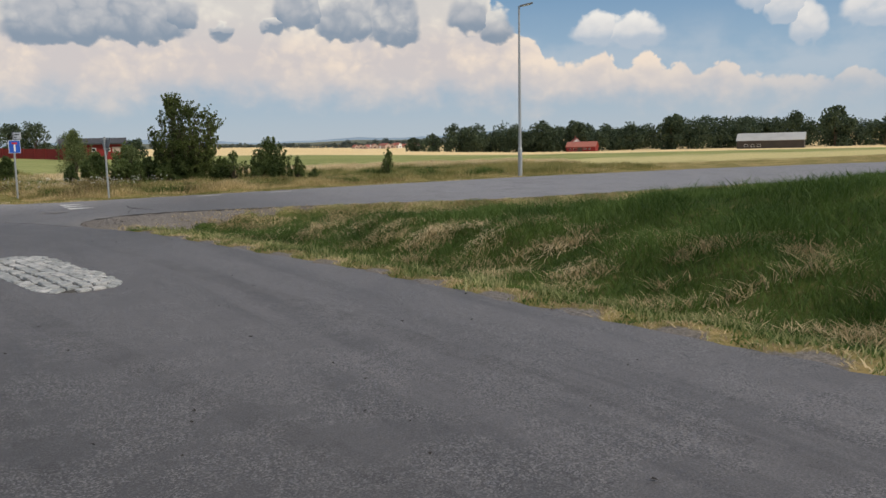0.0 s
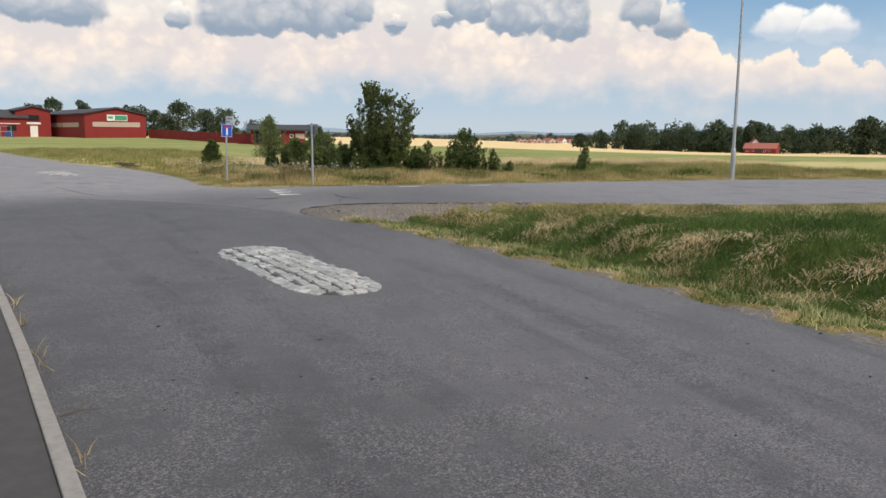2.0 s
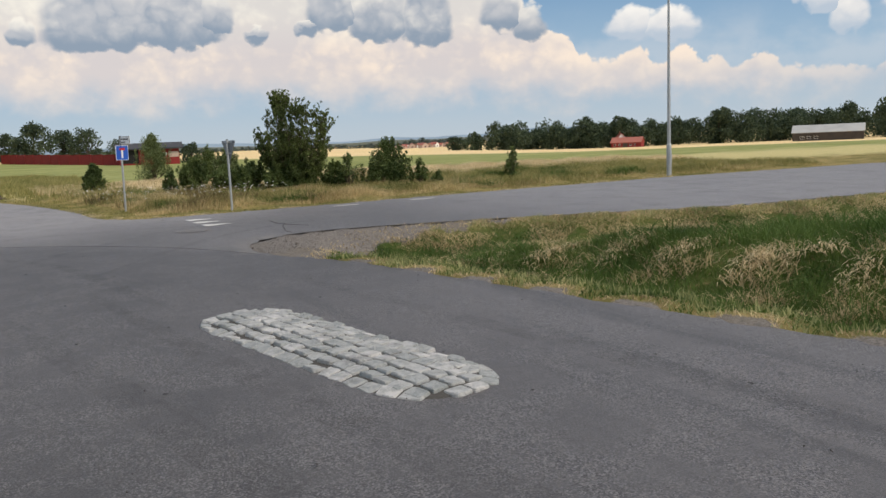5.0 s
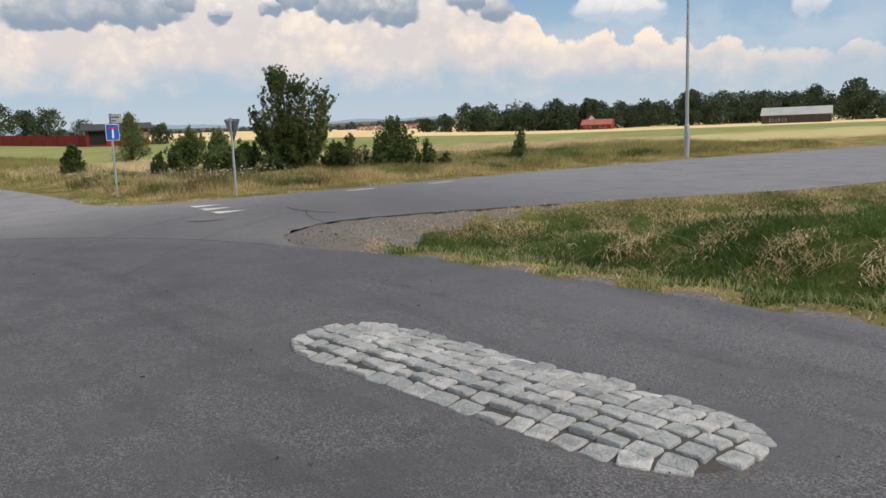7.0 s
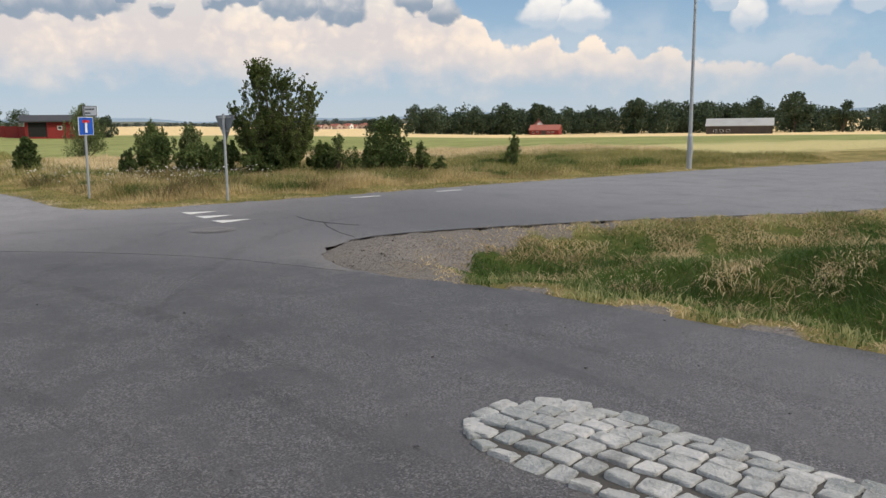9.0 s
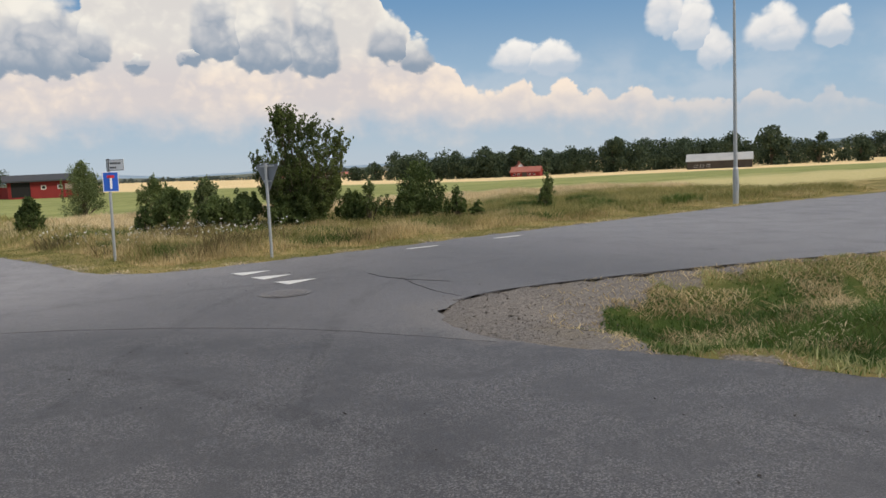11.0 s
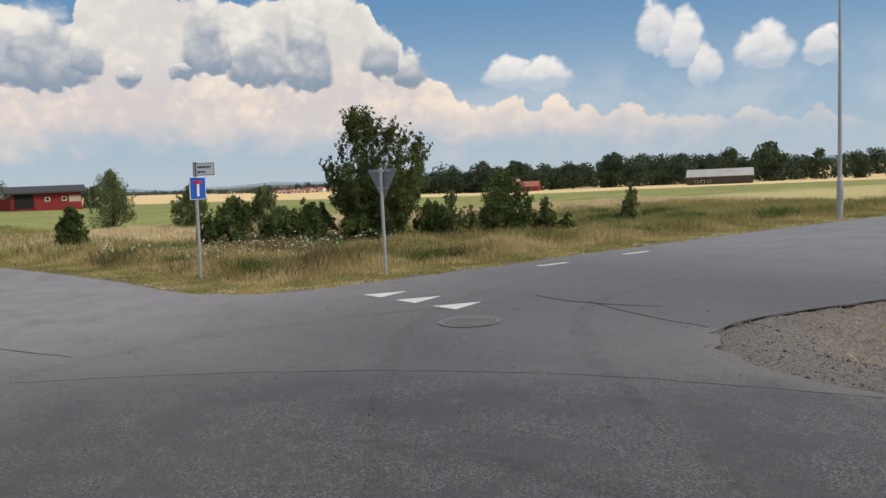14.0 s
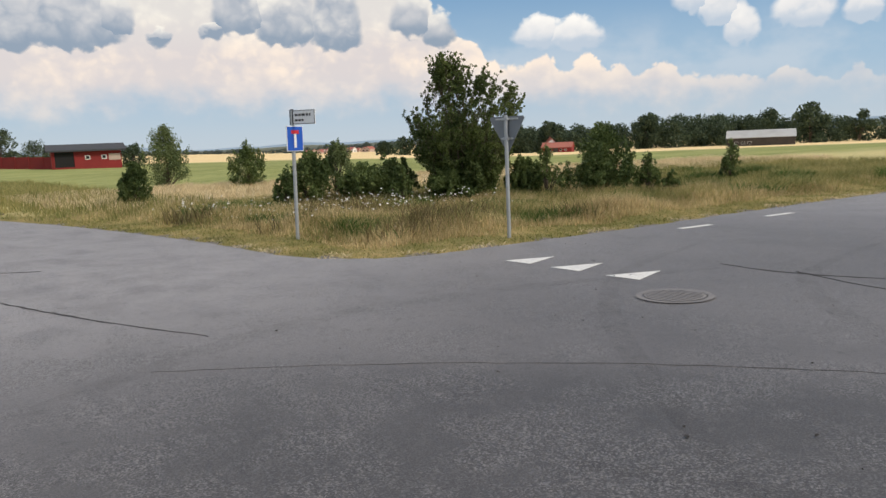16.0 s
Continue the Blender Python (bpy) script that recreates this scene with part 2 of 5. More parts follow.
def asphalt_material():
    mat, tree, shader, at = material("asphalt", 0.82, specular=0.55)
    at = place_of(tree)
    sep = tree.nodes.new("ShaderNodeSeparateXYZ")
    tree.links.new(at, sep.inputs[0])
    x, y = Val(tree, sep.outputs[0]), Val(tree, sep.outputs[1])
    broad = noise_of(tree, at, 0.28, 4, 0.55, stretch=(1, 0.4, 1))
    mid = noise_of(tree, at, 1.3, 4, 0.6, stretch=(1, 0.6, 1))
    patch = noise_of(tree, at, 1.5, 5, 0.65, shift=(5, 1, 0))
    grain = noise_of(tree, at, 88.0, 2, 0.75)
    coarse = noise_of(tree, at, 55.0, 3, 0.75)
    chips = tree.nodes.new("ShaderNodeTexVoronoi")
    chips.inputs["Scale"].default_value = 105.0
    tree.links.new(at, chips.inputs["Vector"])
    chip = Val(tree, chips.outputs["Color"])
    # the older, paler surfacing starts past the long curved seam
    old = (x * 0.77 + y * 0.63 + (mid - 0.5) * 0.7).step(14.6, 15.6)
    lane = ((x + y * 0.2 - 2.4) / 5.7 + (broad - 0.5) * 0.5).step(0.0, 0.85) * y.step(12.5, 17.5, 1.0, 0.12)
    tracks = noise_of(tree, at, 1.0, 4, 0.6, stretch=(2.2, 0.10, 1), shift=(0.0, 3.0, 0))
    colour = mixed(tree, (lane * 0.75 + broad.step(0.30, 0.70) * 0.35).min(1.0), (0.040, 0.037, 0.0375), (0.152, 0.142, 0.142))
    colour = mixed(tree, tracks.step(0.48, 0.68) * 0.8, colour, (0.058, 0.054, 0.055))
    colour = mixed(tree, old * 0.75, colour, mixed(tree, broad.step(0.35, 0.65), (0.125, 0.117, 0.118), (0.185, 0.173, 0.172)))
    # paler far to the north and east: grazing sky sheen put into the colour
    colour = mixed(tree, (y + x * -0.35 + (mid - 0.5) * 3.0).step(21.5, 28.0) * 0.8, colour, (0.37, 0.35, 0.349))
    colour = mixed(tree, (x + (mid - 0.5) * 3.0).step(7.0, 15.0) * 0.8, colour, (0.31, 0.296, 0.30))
    colour = mixed(tree, mid.step(0.45, 0.75) * 0.45, colour, (0.066, 0.061, 0.062))
    rough_patch = patch.step(0.34, 0.62) * old.step(0.0, 1.0, 1.0, 0.75)
    colour = mixed(tree, coarse.step(0.50, 0.70) * rough_patch * 0.4, colour, (0.30, 0.285, 0.28))
    colour = mixed(tree, coarse.step(0.30, 0.45, 0.75, 0.0) * rough_patch, colour, (0.030, 0.028, 0.028))
    colour = mixed(tree, chip.step(0.56, 0.82) * rough_patch.step(0.0, 1.0, 0.12, 0.85) * 0.6, colour, (0.33, 0.317, 0.311))
    colour = mixed(tree, chip.step(0.20, 0.44, 0.75, 0.0) * rough_patch.step(0.0, 1.0, 0.2, 1.0), colour, (0.024, 0.022, 0.0225))
    colour = mixed(tree, grain.step(0.5, 0.74) * 0.35, colour, (0.28, 0.265, 0.265))
    colour = mixed(tree, grain.step(0.28, 0.47, 0.75, 0.0), colour, (0.028, 0.026, 0.0265))
    worn = noise_of(tree, at, 9.0, 4, 0.7, shift=(2, 7, 0))
    colour = mixed(tree, worn.step(0.55, 0.75) * 0.35, colour, (0.21, 0.199, 0.198))
    colour = mixed(tree, worn.step(0.27, 0.45, 0.5, 0.0), colour, (0.036, 0.033, 0.034))
    colour = mixed(tree, 0.14, colour, (0.008, 0.0075, 0.008))
    cx, cy = (x - 5.0) / 1.25, (y - 19.3) / 1.75
    grit = (cx * cx + cy * cy).op("SQRT") * -1.0 + 1.35 + (patch - 0.5) * 0.9 + (worn - 0.5) * 0.7
    colour = mixed(tree, grit.step(0.18, 0.62) * 0.8, colour, mixed(tree, coarse.step(0.38, 0.62), (0.09, 0.082, 0.077), (0.225, 0.205, 0.188)))
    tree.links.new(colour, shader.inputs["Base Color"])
    shader.inputs["Roughness"].default_value = 0.60
    bump(tree, shader, grain * 0.5 + coarse * rough_patch * 0.9 + mid * 0.3, 0.6, 0.006)
    return mat


def zone_ground_material():
    """Verge, meadow, green crop and ripe corn by their places on the ground."""
    mat, tree, shader, at = material("soil_and_crops", 0.95, specular=0.1)
    at = place_of(tree)
    sep = tree.nodes.new("ShaderNodeSeparateXYZ")
    tree.links.new(at, sep.inputs[0])
    x, y = Val(tree, sep.outputs[0]), Val(tree, sep.outputs[1])
    wob = noise_of(tree, at, 0.08, 4) - 0.5
    fine = noise_of(tree, at, 7.0, 5, 0.7)
    mid = noise_of(tree, at, 0.7, 5, 0.6)
    streak = noise_of(tree, at, 0.05, 5, 0.6, stretch=(1, 4, 1))
    def mask(name):
        node = tree.nodes.new("ShaderNodeAttribute")
        node.attribute_name = name
        return Val(tree, node.outputs["Fac"])

    pebbles = noise_of(tree, at, 26.0, 4, 0.75)
    # out from the roads, across the fields to the north-east
    out = y + x * 0.30 + wob * 5.0
    verge = mixed(tree, mid.step(0.35, 0.65), (0.20, 0.17, 0.06), (0.36, 0.27, 0.12))
    verge = mixed(tree, fine.step(0.4, 0.7) * 0.7, verge, (0.13, 0.14, 0.04))
    pale = mixed(tree, fine.step(0.35, 0.7), (0.58, 0.49, 0.25), (0.42, 0.39, 0.16))
    green = mixed(tree, streak.step(0.35, 0.65), (0.235, 0.255, 0.088), (0.325, 0.335, 0.128))
    green = mixed(tree, mid.step(0.4, 0.7) * 0.4, green, (0.165, 0.20, 0.055))
    gold = mixed(tree, streak.step(0.35, 0.65), (0.70, 0.52, 0.26), (0.82, 0.64, 0.35))
    colour = mixed(tree, (out + mid * 4.0).step(44, 48), verge, pale)
    colour = mixed(tree, (out + mid * 3.0 + wob * 6.0).step(56, 64), colour, green)
    colour = mixed(tree, (out + wob * 20.0).step(150, 158), colour, gold)
    lush = mixed(tree, mid.step(0.4, 0.65), (0.045, 0.072, 0.016), (0.085, 0.10, 0.026))
    lush = mixed(tree, fine.step(0.5, 0.75), lush, (0.20, 0.155, 0.075))
    colour = mixed(tree, mask("lush"), colour, lush)
    stones = mixed(tree, pebbles.step(0.35, 0.65), (0.125, 0.114, 0.106), (0.245, 0.222, 0.20))
    stones = mixed(tree, mid.step(0.5, 0.7) * 0.6, stones, (0.20, 0.17, 0.125))
    colour = mixed(tree, (mask("gravel") + (pebbles - 0.5) * 0.5 + (mid - 0.5) * 0.4).step(0.35, 0.6), colour, stones)
    tree.links.new(colour, shader.inputs["Base Color"])
    bump(tree, shader, fine + mid + pebbles * 0.4, 0.8, 0.05)
    return mat


ASPHALT = asphalt_material()
GROUND = zone_ground_material()
PAVING = paint("pavement_asphalt", (0.055, 0.05, 0.049), (0.085, 0.078, 0.076), 0.85, scale=9, relief=0.004)
KERB = paint("kerb_granite", (0.29, 0.27, 0.245), (0.16, 0.15, 0.135), 0.8, scale=18, relief=0.003)
FAINT = paint("hairline_seam", (0.085, 0.079, 0.079), (0.16, 0.15, 0.15), 0.85, scale=2.5, amount=0.9)
GALV = paint("galvanised_steel", (0.42, 0.44, 0.45), (0.30, 0.31, 0.32), 0.5, 0.5, scale=14)
SIGN_BACK = paint("sign_back_grey", (0.20, 0.22, 0.24), (0.15, 0.165, 0.18), 0.6, 0.2, scale=5)
SIGN_BLUE = paint("sign_blue", (0.01, 0.09, 0.48), (0.012, 0.08, 0.40), 0.4)
SIGN_WHITE = paint("sign_white", (0.78, 0.79, 0.80), (0.66, 0.67, 0.68), 0.45)
SIGN_RED = paint("sign_red", (0.55, 0.02, 0.03), None, 0.45)
INK = paint("black_print", (0.02, 0.02, 0.022), None, 0.5)
ROAD_WHITE = paint("road_paint", (0.72, 0.71, 0.68), (0.34, 0.33, 0.32), 0.75, scale=30, amount=0.7)
CRACK = paint("crack_tar", (0.030, 0.028, 0.028), (0.075, 0.07, 0.07), 0.85, scale=3, amount=0.9)
IRON = paint("cast_iron", (0.195, 0.184, 0.181), (0.14, 0.132, 0.129), 0.75, 0.0, scale=30)
RED_WALL = paint("falu_red_boards", (0.24, 0.022, 0.020), (0.17, 0.018, 0.016), 0.85, scale=0.8)
DARK_ROOF = paint("dark_felt_roof", (0.045, 0.047, 0.053), (0.06, 0.06, 0.065), 0.8, scale=0.6)
DARK_OPEN = paint("dark_interior", (0.012, 0.011, 0.011), None, 0.9)
PALE_BAND = paint("pale_panel", (0.48, 0.36, 0.30), (0.42, 0.32, 0.27), 0.7, scale=0.7)
WHITE_PAINT = paint("white_paint", (0.78, 0.77, 0.74), (0.6, 0.6, 0.58), 0.6, scale=2)
TIN = paint("tin_roof", (0.46, 0.46, 0.44), (0.30, 0.29, 0.275), 0.5, 0.2, scale=0.25)
RED_TILE = paint("red_roof", (0.37, 0.13, 0.095), (0.27, 0.085, 0.065), 0.8, scale=0.5)
GREY_BOARDS = paint("weathered_boards", (0.075, 0.062, 0.055), (0.035, 0.03, 0.028), 0.9, scale=0.5)
BARK = paint("bark", (0.11, 0.085, 0.06), (0.06, 0.05, 0.04), 0.9, scale=20, relief=0.01)
LEAF = foliage("tree_leaf", (0.030, 0.054, 0.016), (0.200, 0.245, 0.075))
LEAF_BUSH = foliage("bush_leaf", (0.040, 0.070, 0.022), (0.195, 0.245, 0.080))
LEAF_FAR = foliage("far_leaf", (0.032, 0.056, 0.037), (0.120, 0.156, 0.084))
GRASS_DRY = foliage("dry_grass", (0.24, 0.18, 0.072), (0.76, 0.60, 0.335))
GRASS_STRAW = foliage("lying_straw", (0.25, 0.19, 0.095), (0.78, 0.63, 0.38))
SWATHE = foliage("pale_swathe", (0.50, 0.40, 0.23), (0.82, 0.69, 0.45))
# leaf for the skyline woods, with the haze of distance put into its colour
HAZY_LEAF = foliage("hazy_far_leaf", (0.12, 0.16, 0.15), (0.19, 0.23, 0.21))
STEM = paint("flower_stem", (0.16, 0.17, 0.06), None, 0.8)
GRASS_GREEN = foliage("green_grass", (0.034, 0.074, 0.014), (0.135, 0.205, 0.048))
GRASS_EDGE = foliage("edge_grass_blade", (0.10, 0.145, 0.035), (0.54, 0.51, 0.25))
LEAF_PALE = foliage("pale_bush_leaf", (0.075, 0.110, 0.042), (0.215, 0.260, 0.105))
WEED_BROWN = foliage("seedy_weed", (0.10, 0.085, 0.04), (0.26, 0.20, 0.09))
GRASS_MIX = foliage("mixed_grass", (0.13, 0.155, 0.035), (0.46, 0.39, 0.17))


# ---- building helpers ----
def part(name, bm, mat, parent=None, label=""):
    """Links a bmesh as one mesh object."""
    me = bpy.data.meshes.new(name)
    bm.to_mesh(me)
    bm.free()
    me.materials.append(mat)
    ob = new(name, me)
    ob.parent = parent
    if label:
        ob["label"] = label
    return ob


def thing(name, label, category, m=None, group="", kind=""):
    ob = new(name)
    ob.empty_display_size = 0.3
    if m is not None:
        ob.matrix_world = m
    return tagged(ob, label, category, group, kind)


def add_box(bm, x0, x1, y0, y1, z0, z1, bevel=0.0):
    made = bmesh.ops.create_cube(bm, size=1)
    for v in made["verts"]:
        v.co = ((x0 + x1) / 2 + v.co.x * (x1 - x0), (y0 + y1) / 2 + v.co.y * (y1 - y0), (z0 + z1) / 2 + v.co.z * (z1 - z0))
    if bevel:
        edges = list({e for v in made["verts"] for e in v.link_edges})
        bmesh.ops.bevel(bm, geom=edges, offset=bevel, segments=2, affect="EDGES", profile=0.6)
    return bm


def box(*dims, bevel=0.0):
    return add_box(bmesh.new(), *dims, bevel=bevel)


def add_tube(bm, points, radii, sides=10, cap=True):
    """A round tube through points."""
    rings, side = [], Vector((1, 0, 0))
    pts = [Vector(p) for p in points]
    for i, p in enumerate(pts):
        way = (pts[min(i + 1, len(pts) - 1)] - pts[max(i - 1, 0)]).normalized()
        if abs(way.dot(side)) > 0.9:
            side = Vector((0, 1, 0))
        a = way.cross(side).normalized()
        b = way.cross(a)
        rings.append([bm.verts.new(p + (a * math.cos(k * math.tau / sides) + b * math.sin(k * math.tau / sides)) * radii[i]) for k in range(sides)])
    for r, s in zip(rings, rings[1:]):
        for k in range(sides):
            bm.faces.new((r[k], r[(k + 1) % sides], s[(k + 1) % sides], s[k]))
    if cap:
        bm.faces.new(rings[0])
        bm.faces.new(rings[-1][::-1])
    bmesh.ops.recalc_face_normals(bm, faces=bm.faces)
    return bm


def tube(points, radii, sides=10):
    return add_tube(bmesh.new(), points, radii, sides)


def slab(outline, z0, z1):
    """A flat piece with an outline in x, y."""
    bm = bmesh.new()
    low = [bm.verts.new((x, y, z0)) for x, y in outline]
    high = [bm.verts.new((x, y, z1)) for x, y in outline]
    bm.faces.new(low[::-1])
    bm.faces.new(high)
    n = len(outline)
    for i in range(n):
        bm.faces.new((low[i], low[(i + 1) % n], high[(i + 1) % n], high[i]))
    bmesh.ops.recalc_face_normals(bm, faces=bm.faces)
    return bm


def mesh_from(name, verts, faces, mat, parent=None, smooth=False):
    """A mesh from numpy arrays of places and equal-sized faces."""
    me = bpy.data.meshes.new(name)
    me.vertices.add(len(verts))
    me.vertices.foreach_set("co", np.asarray(verts, dtype=np.float32).ravel())
    count, size = faces.shape
    me.loops.add(count * size)
    me.loops.foreach_set("vertex_index", faces.astype(np.int32).ravel())
    me.polygons.add(count)
    me.polygons.foreach_set("loop_start", np.arange(0, count * size, size, dtype=np.int32))
    if smooth:
        me.polygons.foreach_set("use_smooth", np.ones(count, dtype=bool))
    me.update(calc_edges=True)
    me.validate()
    me.materials.append(mat)
    ob = new(name, me)
    ob.parent = parent
    return ob


def along(points, step=0.5):
    """Points at about even steps along a line of points."""
    out = []
    for a, b in zip(points, points[1:]):
        n = max(1, int(math.dist(a, b) / step))
        out += [(a[0] + (b[0] - a[0]) * i / n, a[1] + (b[1] - a[1]) * i / n) for i in range(n)]
    return out + [points[-1]]


def rounded(points, times=2):
    """A line with its corners cut."""
    for _ in range(times):
        out = [points[0]]
        for a, b in zip(points, points[1:]):
            out += [(a[0] * 0.75 + b[0] * 0.25, a[1] * 0.75 + b[1] * 0.25), (a[0] * 0.25 + b[0] * 0.75, a[1] * 0.25 + b[1] * 0.75)]
        points = out + [points[-1]]
    return points


# ---- plan of the junction ----
EAST_EDGE = [(10.8, -40), (7.0, 0), (6.62, 3.8), (6.3, 6.4), (5.9, 10.2), (5.4, 13), (5.0, 15.2), (4.75, 16.5), (4.4, 17.4), (4.08, 18.2), (3.99, 18.9), (4.12, 19.7), (4.55, 20.35), (5.3, 20.85), (6.2, 20.95), (7.2, 20.7), (9.2, 20.05), (11.2, 19.2), (12.6, 18.5), (14.2, 17.9), (20, 17.1), (27, 16.3), (34, 14.2), (44, 8.6), (58, -2), (75, -20)]
NORTH_EDGE = [(82, -13), (64, 6), (50, 17), (38, 23.6), (30, 26.0), (21.5, 27.35), (15, 27.5), (11, 27.5), (8, 27.4), (5.1, 27.45), (4.05, 27.5), (3.4, 27.75), (2.9, 28.4), (2.65, 29.3), (2.5, 31.8), (2.1, 34.8), (1.35, 38.8), (0.4, 42.5), (-2.6, 51), (-7.7, 70), (-15, 100), (-30, 150)]
WEST_EDGE = [(-36, 148), (-21.5, 98), (-14.5, 70), (-9.5, 52), (-7, 41), (-5.1, 33), (-3.5, 26), (-1.55, 18), (-0.27, 12), (0.4, 8.8), (0.95, 6.0), (1.52, 3.2), (2.2, 0), (6.0, -40)]
PLAN = [np.array(p) for p in (along(EAST_EDGE, 0.5), along(NORTH_EDGE, 0.5), along(WEST_EDGE, 0.5))]
OUTLINE = np.concatenate(PLAN)


def inside_road(x, y):
    """Which of the places lie on the asphalt."""
    px, py = OUTLINE[:, 0], OUTLINE[:, 1]
    qx, qy = np.roll(px, -1), np.roll(py, -1)
    hit = np.zeros(x.shape, dtype=bool)
    for ax, ay, bx, by in zip(px, py, qx, qy):
        if ay == by:
            continue
        cross = ((ay > y) != (by > y)) & (x < (bx - ax) * (y - ay) / (by - ay) + ax)
        hit ^= cross
    return hit


def edge_distance(x, y):
    """How far places lie from the asphalt's edge."""
    best = np.full(x.shape, 1e9)
    for px, py in OUTLINE[::2]:
        best = np.minimum(best, (x - px) ** 2 + (y - py) ** 2)
    return np.sqrt(best)


def smooth(a, b, v):
    t = np.clip((v - a) / (b - a), 0, 1)
    return t * t * (3 - 2 * t)


def ground_height(x, y, d=None, on=None):
    """The lie of the land; under the asphalt it drops away a little."""
    if d is None:
        d = edge_distance(x, y)
        on = inside_road(x, y)
    far = np.hypot(x, y - 20)
    side = np.arctan2(x, np.maximum(y - 5, 1e-6))
    h = -0.0155 * np.maximum(far - 45, 0) * smooth(45, 110, far) * smooth(0.25, 0.72, side)
    h = np.maximum(h, -5.4) + 1.25 * smooth(70, 150, far) * (1 - smooth(0.0, 0.32, side)) * (far < 400)
    # ditch between the roads, and the mound behind it
    wedge = smooth(0, 1, x - 4) * smooth(0, 1, 21.5 - y) * (x < 60)
    ditch = -0.42 * smooth(0.35, 1.9, d) * (1 - smooth(2.6, 4.2, d)) * smooth(4.2, 6.2, x)
    mound = 0.62 * smooth(4.0, 7.2, d) * np.exp(-(((y - 7) / 6.0) ** 2)) * (1 - smooth(22, 34, x))
    h = h + wedge * np.where(on, 0, ditch + mound)
    bumps = 0.085 * np.sin(x * 1.7 + 0.6 * np.sin(y * 1.3)) * np.sin(y * 1.45 + 0.8 * np.sin(x * 0.9)) + 0.03 * np.sin(x * 4.1 + y * 2.7) * np.sin(y * 3.7 - x * 1.1)
    bumps = bumps * smooth(1.0, 1.8, np.hypot((x - 5.0) / 1.25, (y - 19.6) / 1.35))
    h = h + np.where(on, 0, bumps * smooth(0.3, 1.5, d) * (far < 80))
    return np.where(on, -0.05 * smooth(0, 0.4, d) - 0.012, h - 0.012 * (1 - smooth(0, 0.3, d)))


def graded(lo, hi, a, b, fine, grow=1.16):
    """Grid lines: fine from a to b, coarser outwards."""
    out = list(np.arange(a, b + 1e-6, fine))
    step, v = fine, b
    while v < hi:
        step *= grow
        v += step
        out.append(v)
    step, v = fine, a
    while v > lo:
        step *= grow
        v -= step
        out.insert(0, v)
    return np.array(out)


def grass_line(x, y):
    """How far a place lies north-west of the grass's ragged tip, on the bare gravel."""
    line = np.interp(x, [4.0, 4.75, 5.7, 6.4, 7.8, 9.5], [16.3, 17.5, 19.15, 19.6, 19.8, 19.6])
    return (y - line + 0.16 * np.sin(x * 6.1 + 2 * np.sin(y * 3.3)) + 0.08 * np.sin(x * 13 + y * 9)) * (x < 9.5) - 9 * (x >= 9.5)


def make_ground():
    gx, gy = graded(-3000, 3500, -4, 26, 0.22), graded(-1500, 4500, -2, 36, 0.22)
    x, y = np.meshgrid(gx, gy)
    z = ground_height(x, y)
    verts = np.stack([x.ravel(), y.ravel(), z.ravel()], axis=1)
    r, c = np.meshgrid(np.arange(len(gy) - 1), np.arange(len(gx) - 1), indexing="ij")
    i = (r * len(gx) + c).ravel()
    faces = np.stack([i, i + 1, i + len(gx) + 1, i + len(gx)], axis=1)
    ob = mesh_from("ground", verts, faces, GROUND, smooth=True)
    d = edge_distance(x, y)
    tip = smooth(-0.25, 0.2, grass_line(x, y)) * (y < 22)
    strip = (1 - smooth(0.15, 0.55, d)) * (x > 4) * (y > 17) * (y < 22)
    rim = (1 - smooth(0.18, 0.42, d)) * 0.85
    rim = np.maximum(rim, (1 - smooth(0.1, 0.45, d)) * smooth(13, 16, y) * (y < 20) * (x < 6.5))
    lush = smooth(4, 4.6, x) * (1 - smooth(20.0, 21.2, y)) * smooth(0.3, 1.0, d) * (x < 60)
    for name, mask in (("gravel", np.maximum(np.maximum(tip * (x > 3.5), strip), rim)), ("lush", lush)):
        layer = ob.data.attributes.new(name, "FLOAT", "POINT")
        layer.data.foreach_set("value", mask.ravel().astype(np.float32))
    return tagged(ob, "dry verges, a grassy ditch, green crop and ripe corn fields", "ground", kind="structure")


def make_road():
    rng = np.random.default_rng(5)
    line = along(EAST_EDGE, 0.18) + along(NORTH_EDGE, 0.18) + along(WEST_EDGE, 0.6)
    ring = []
    for x, y in line:
        worn = 0.03 if x > 3.0 and y > -5 else 0.0
        ring.append(Vector((x + rng.normal(0, worn), y + rng.normal(0, worn))))
    n = len(ring)
    pts, _, tris, *_ = delaunay_2d_cdt(ring, [(i, (i + 1) % n) for i in range(n)], [], 1, 1e-5)
    bm = bmesh.new()
    verts = [bm.verts.new((p.x, p.y, 0.0)) for p in pts]
    for t in tris:
        bm.faces.new([verts[i] for i in t])
    bm.normal_update()
    for f in bm.faces:
        if f.normal.z < 0:
            f.normal_flip()
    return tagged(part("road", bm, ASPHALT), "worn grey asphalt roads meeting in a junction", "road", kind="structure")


make_ground()
make_road()


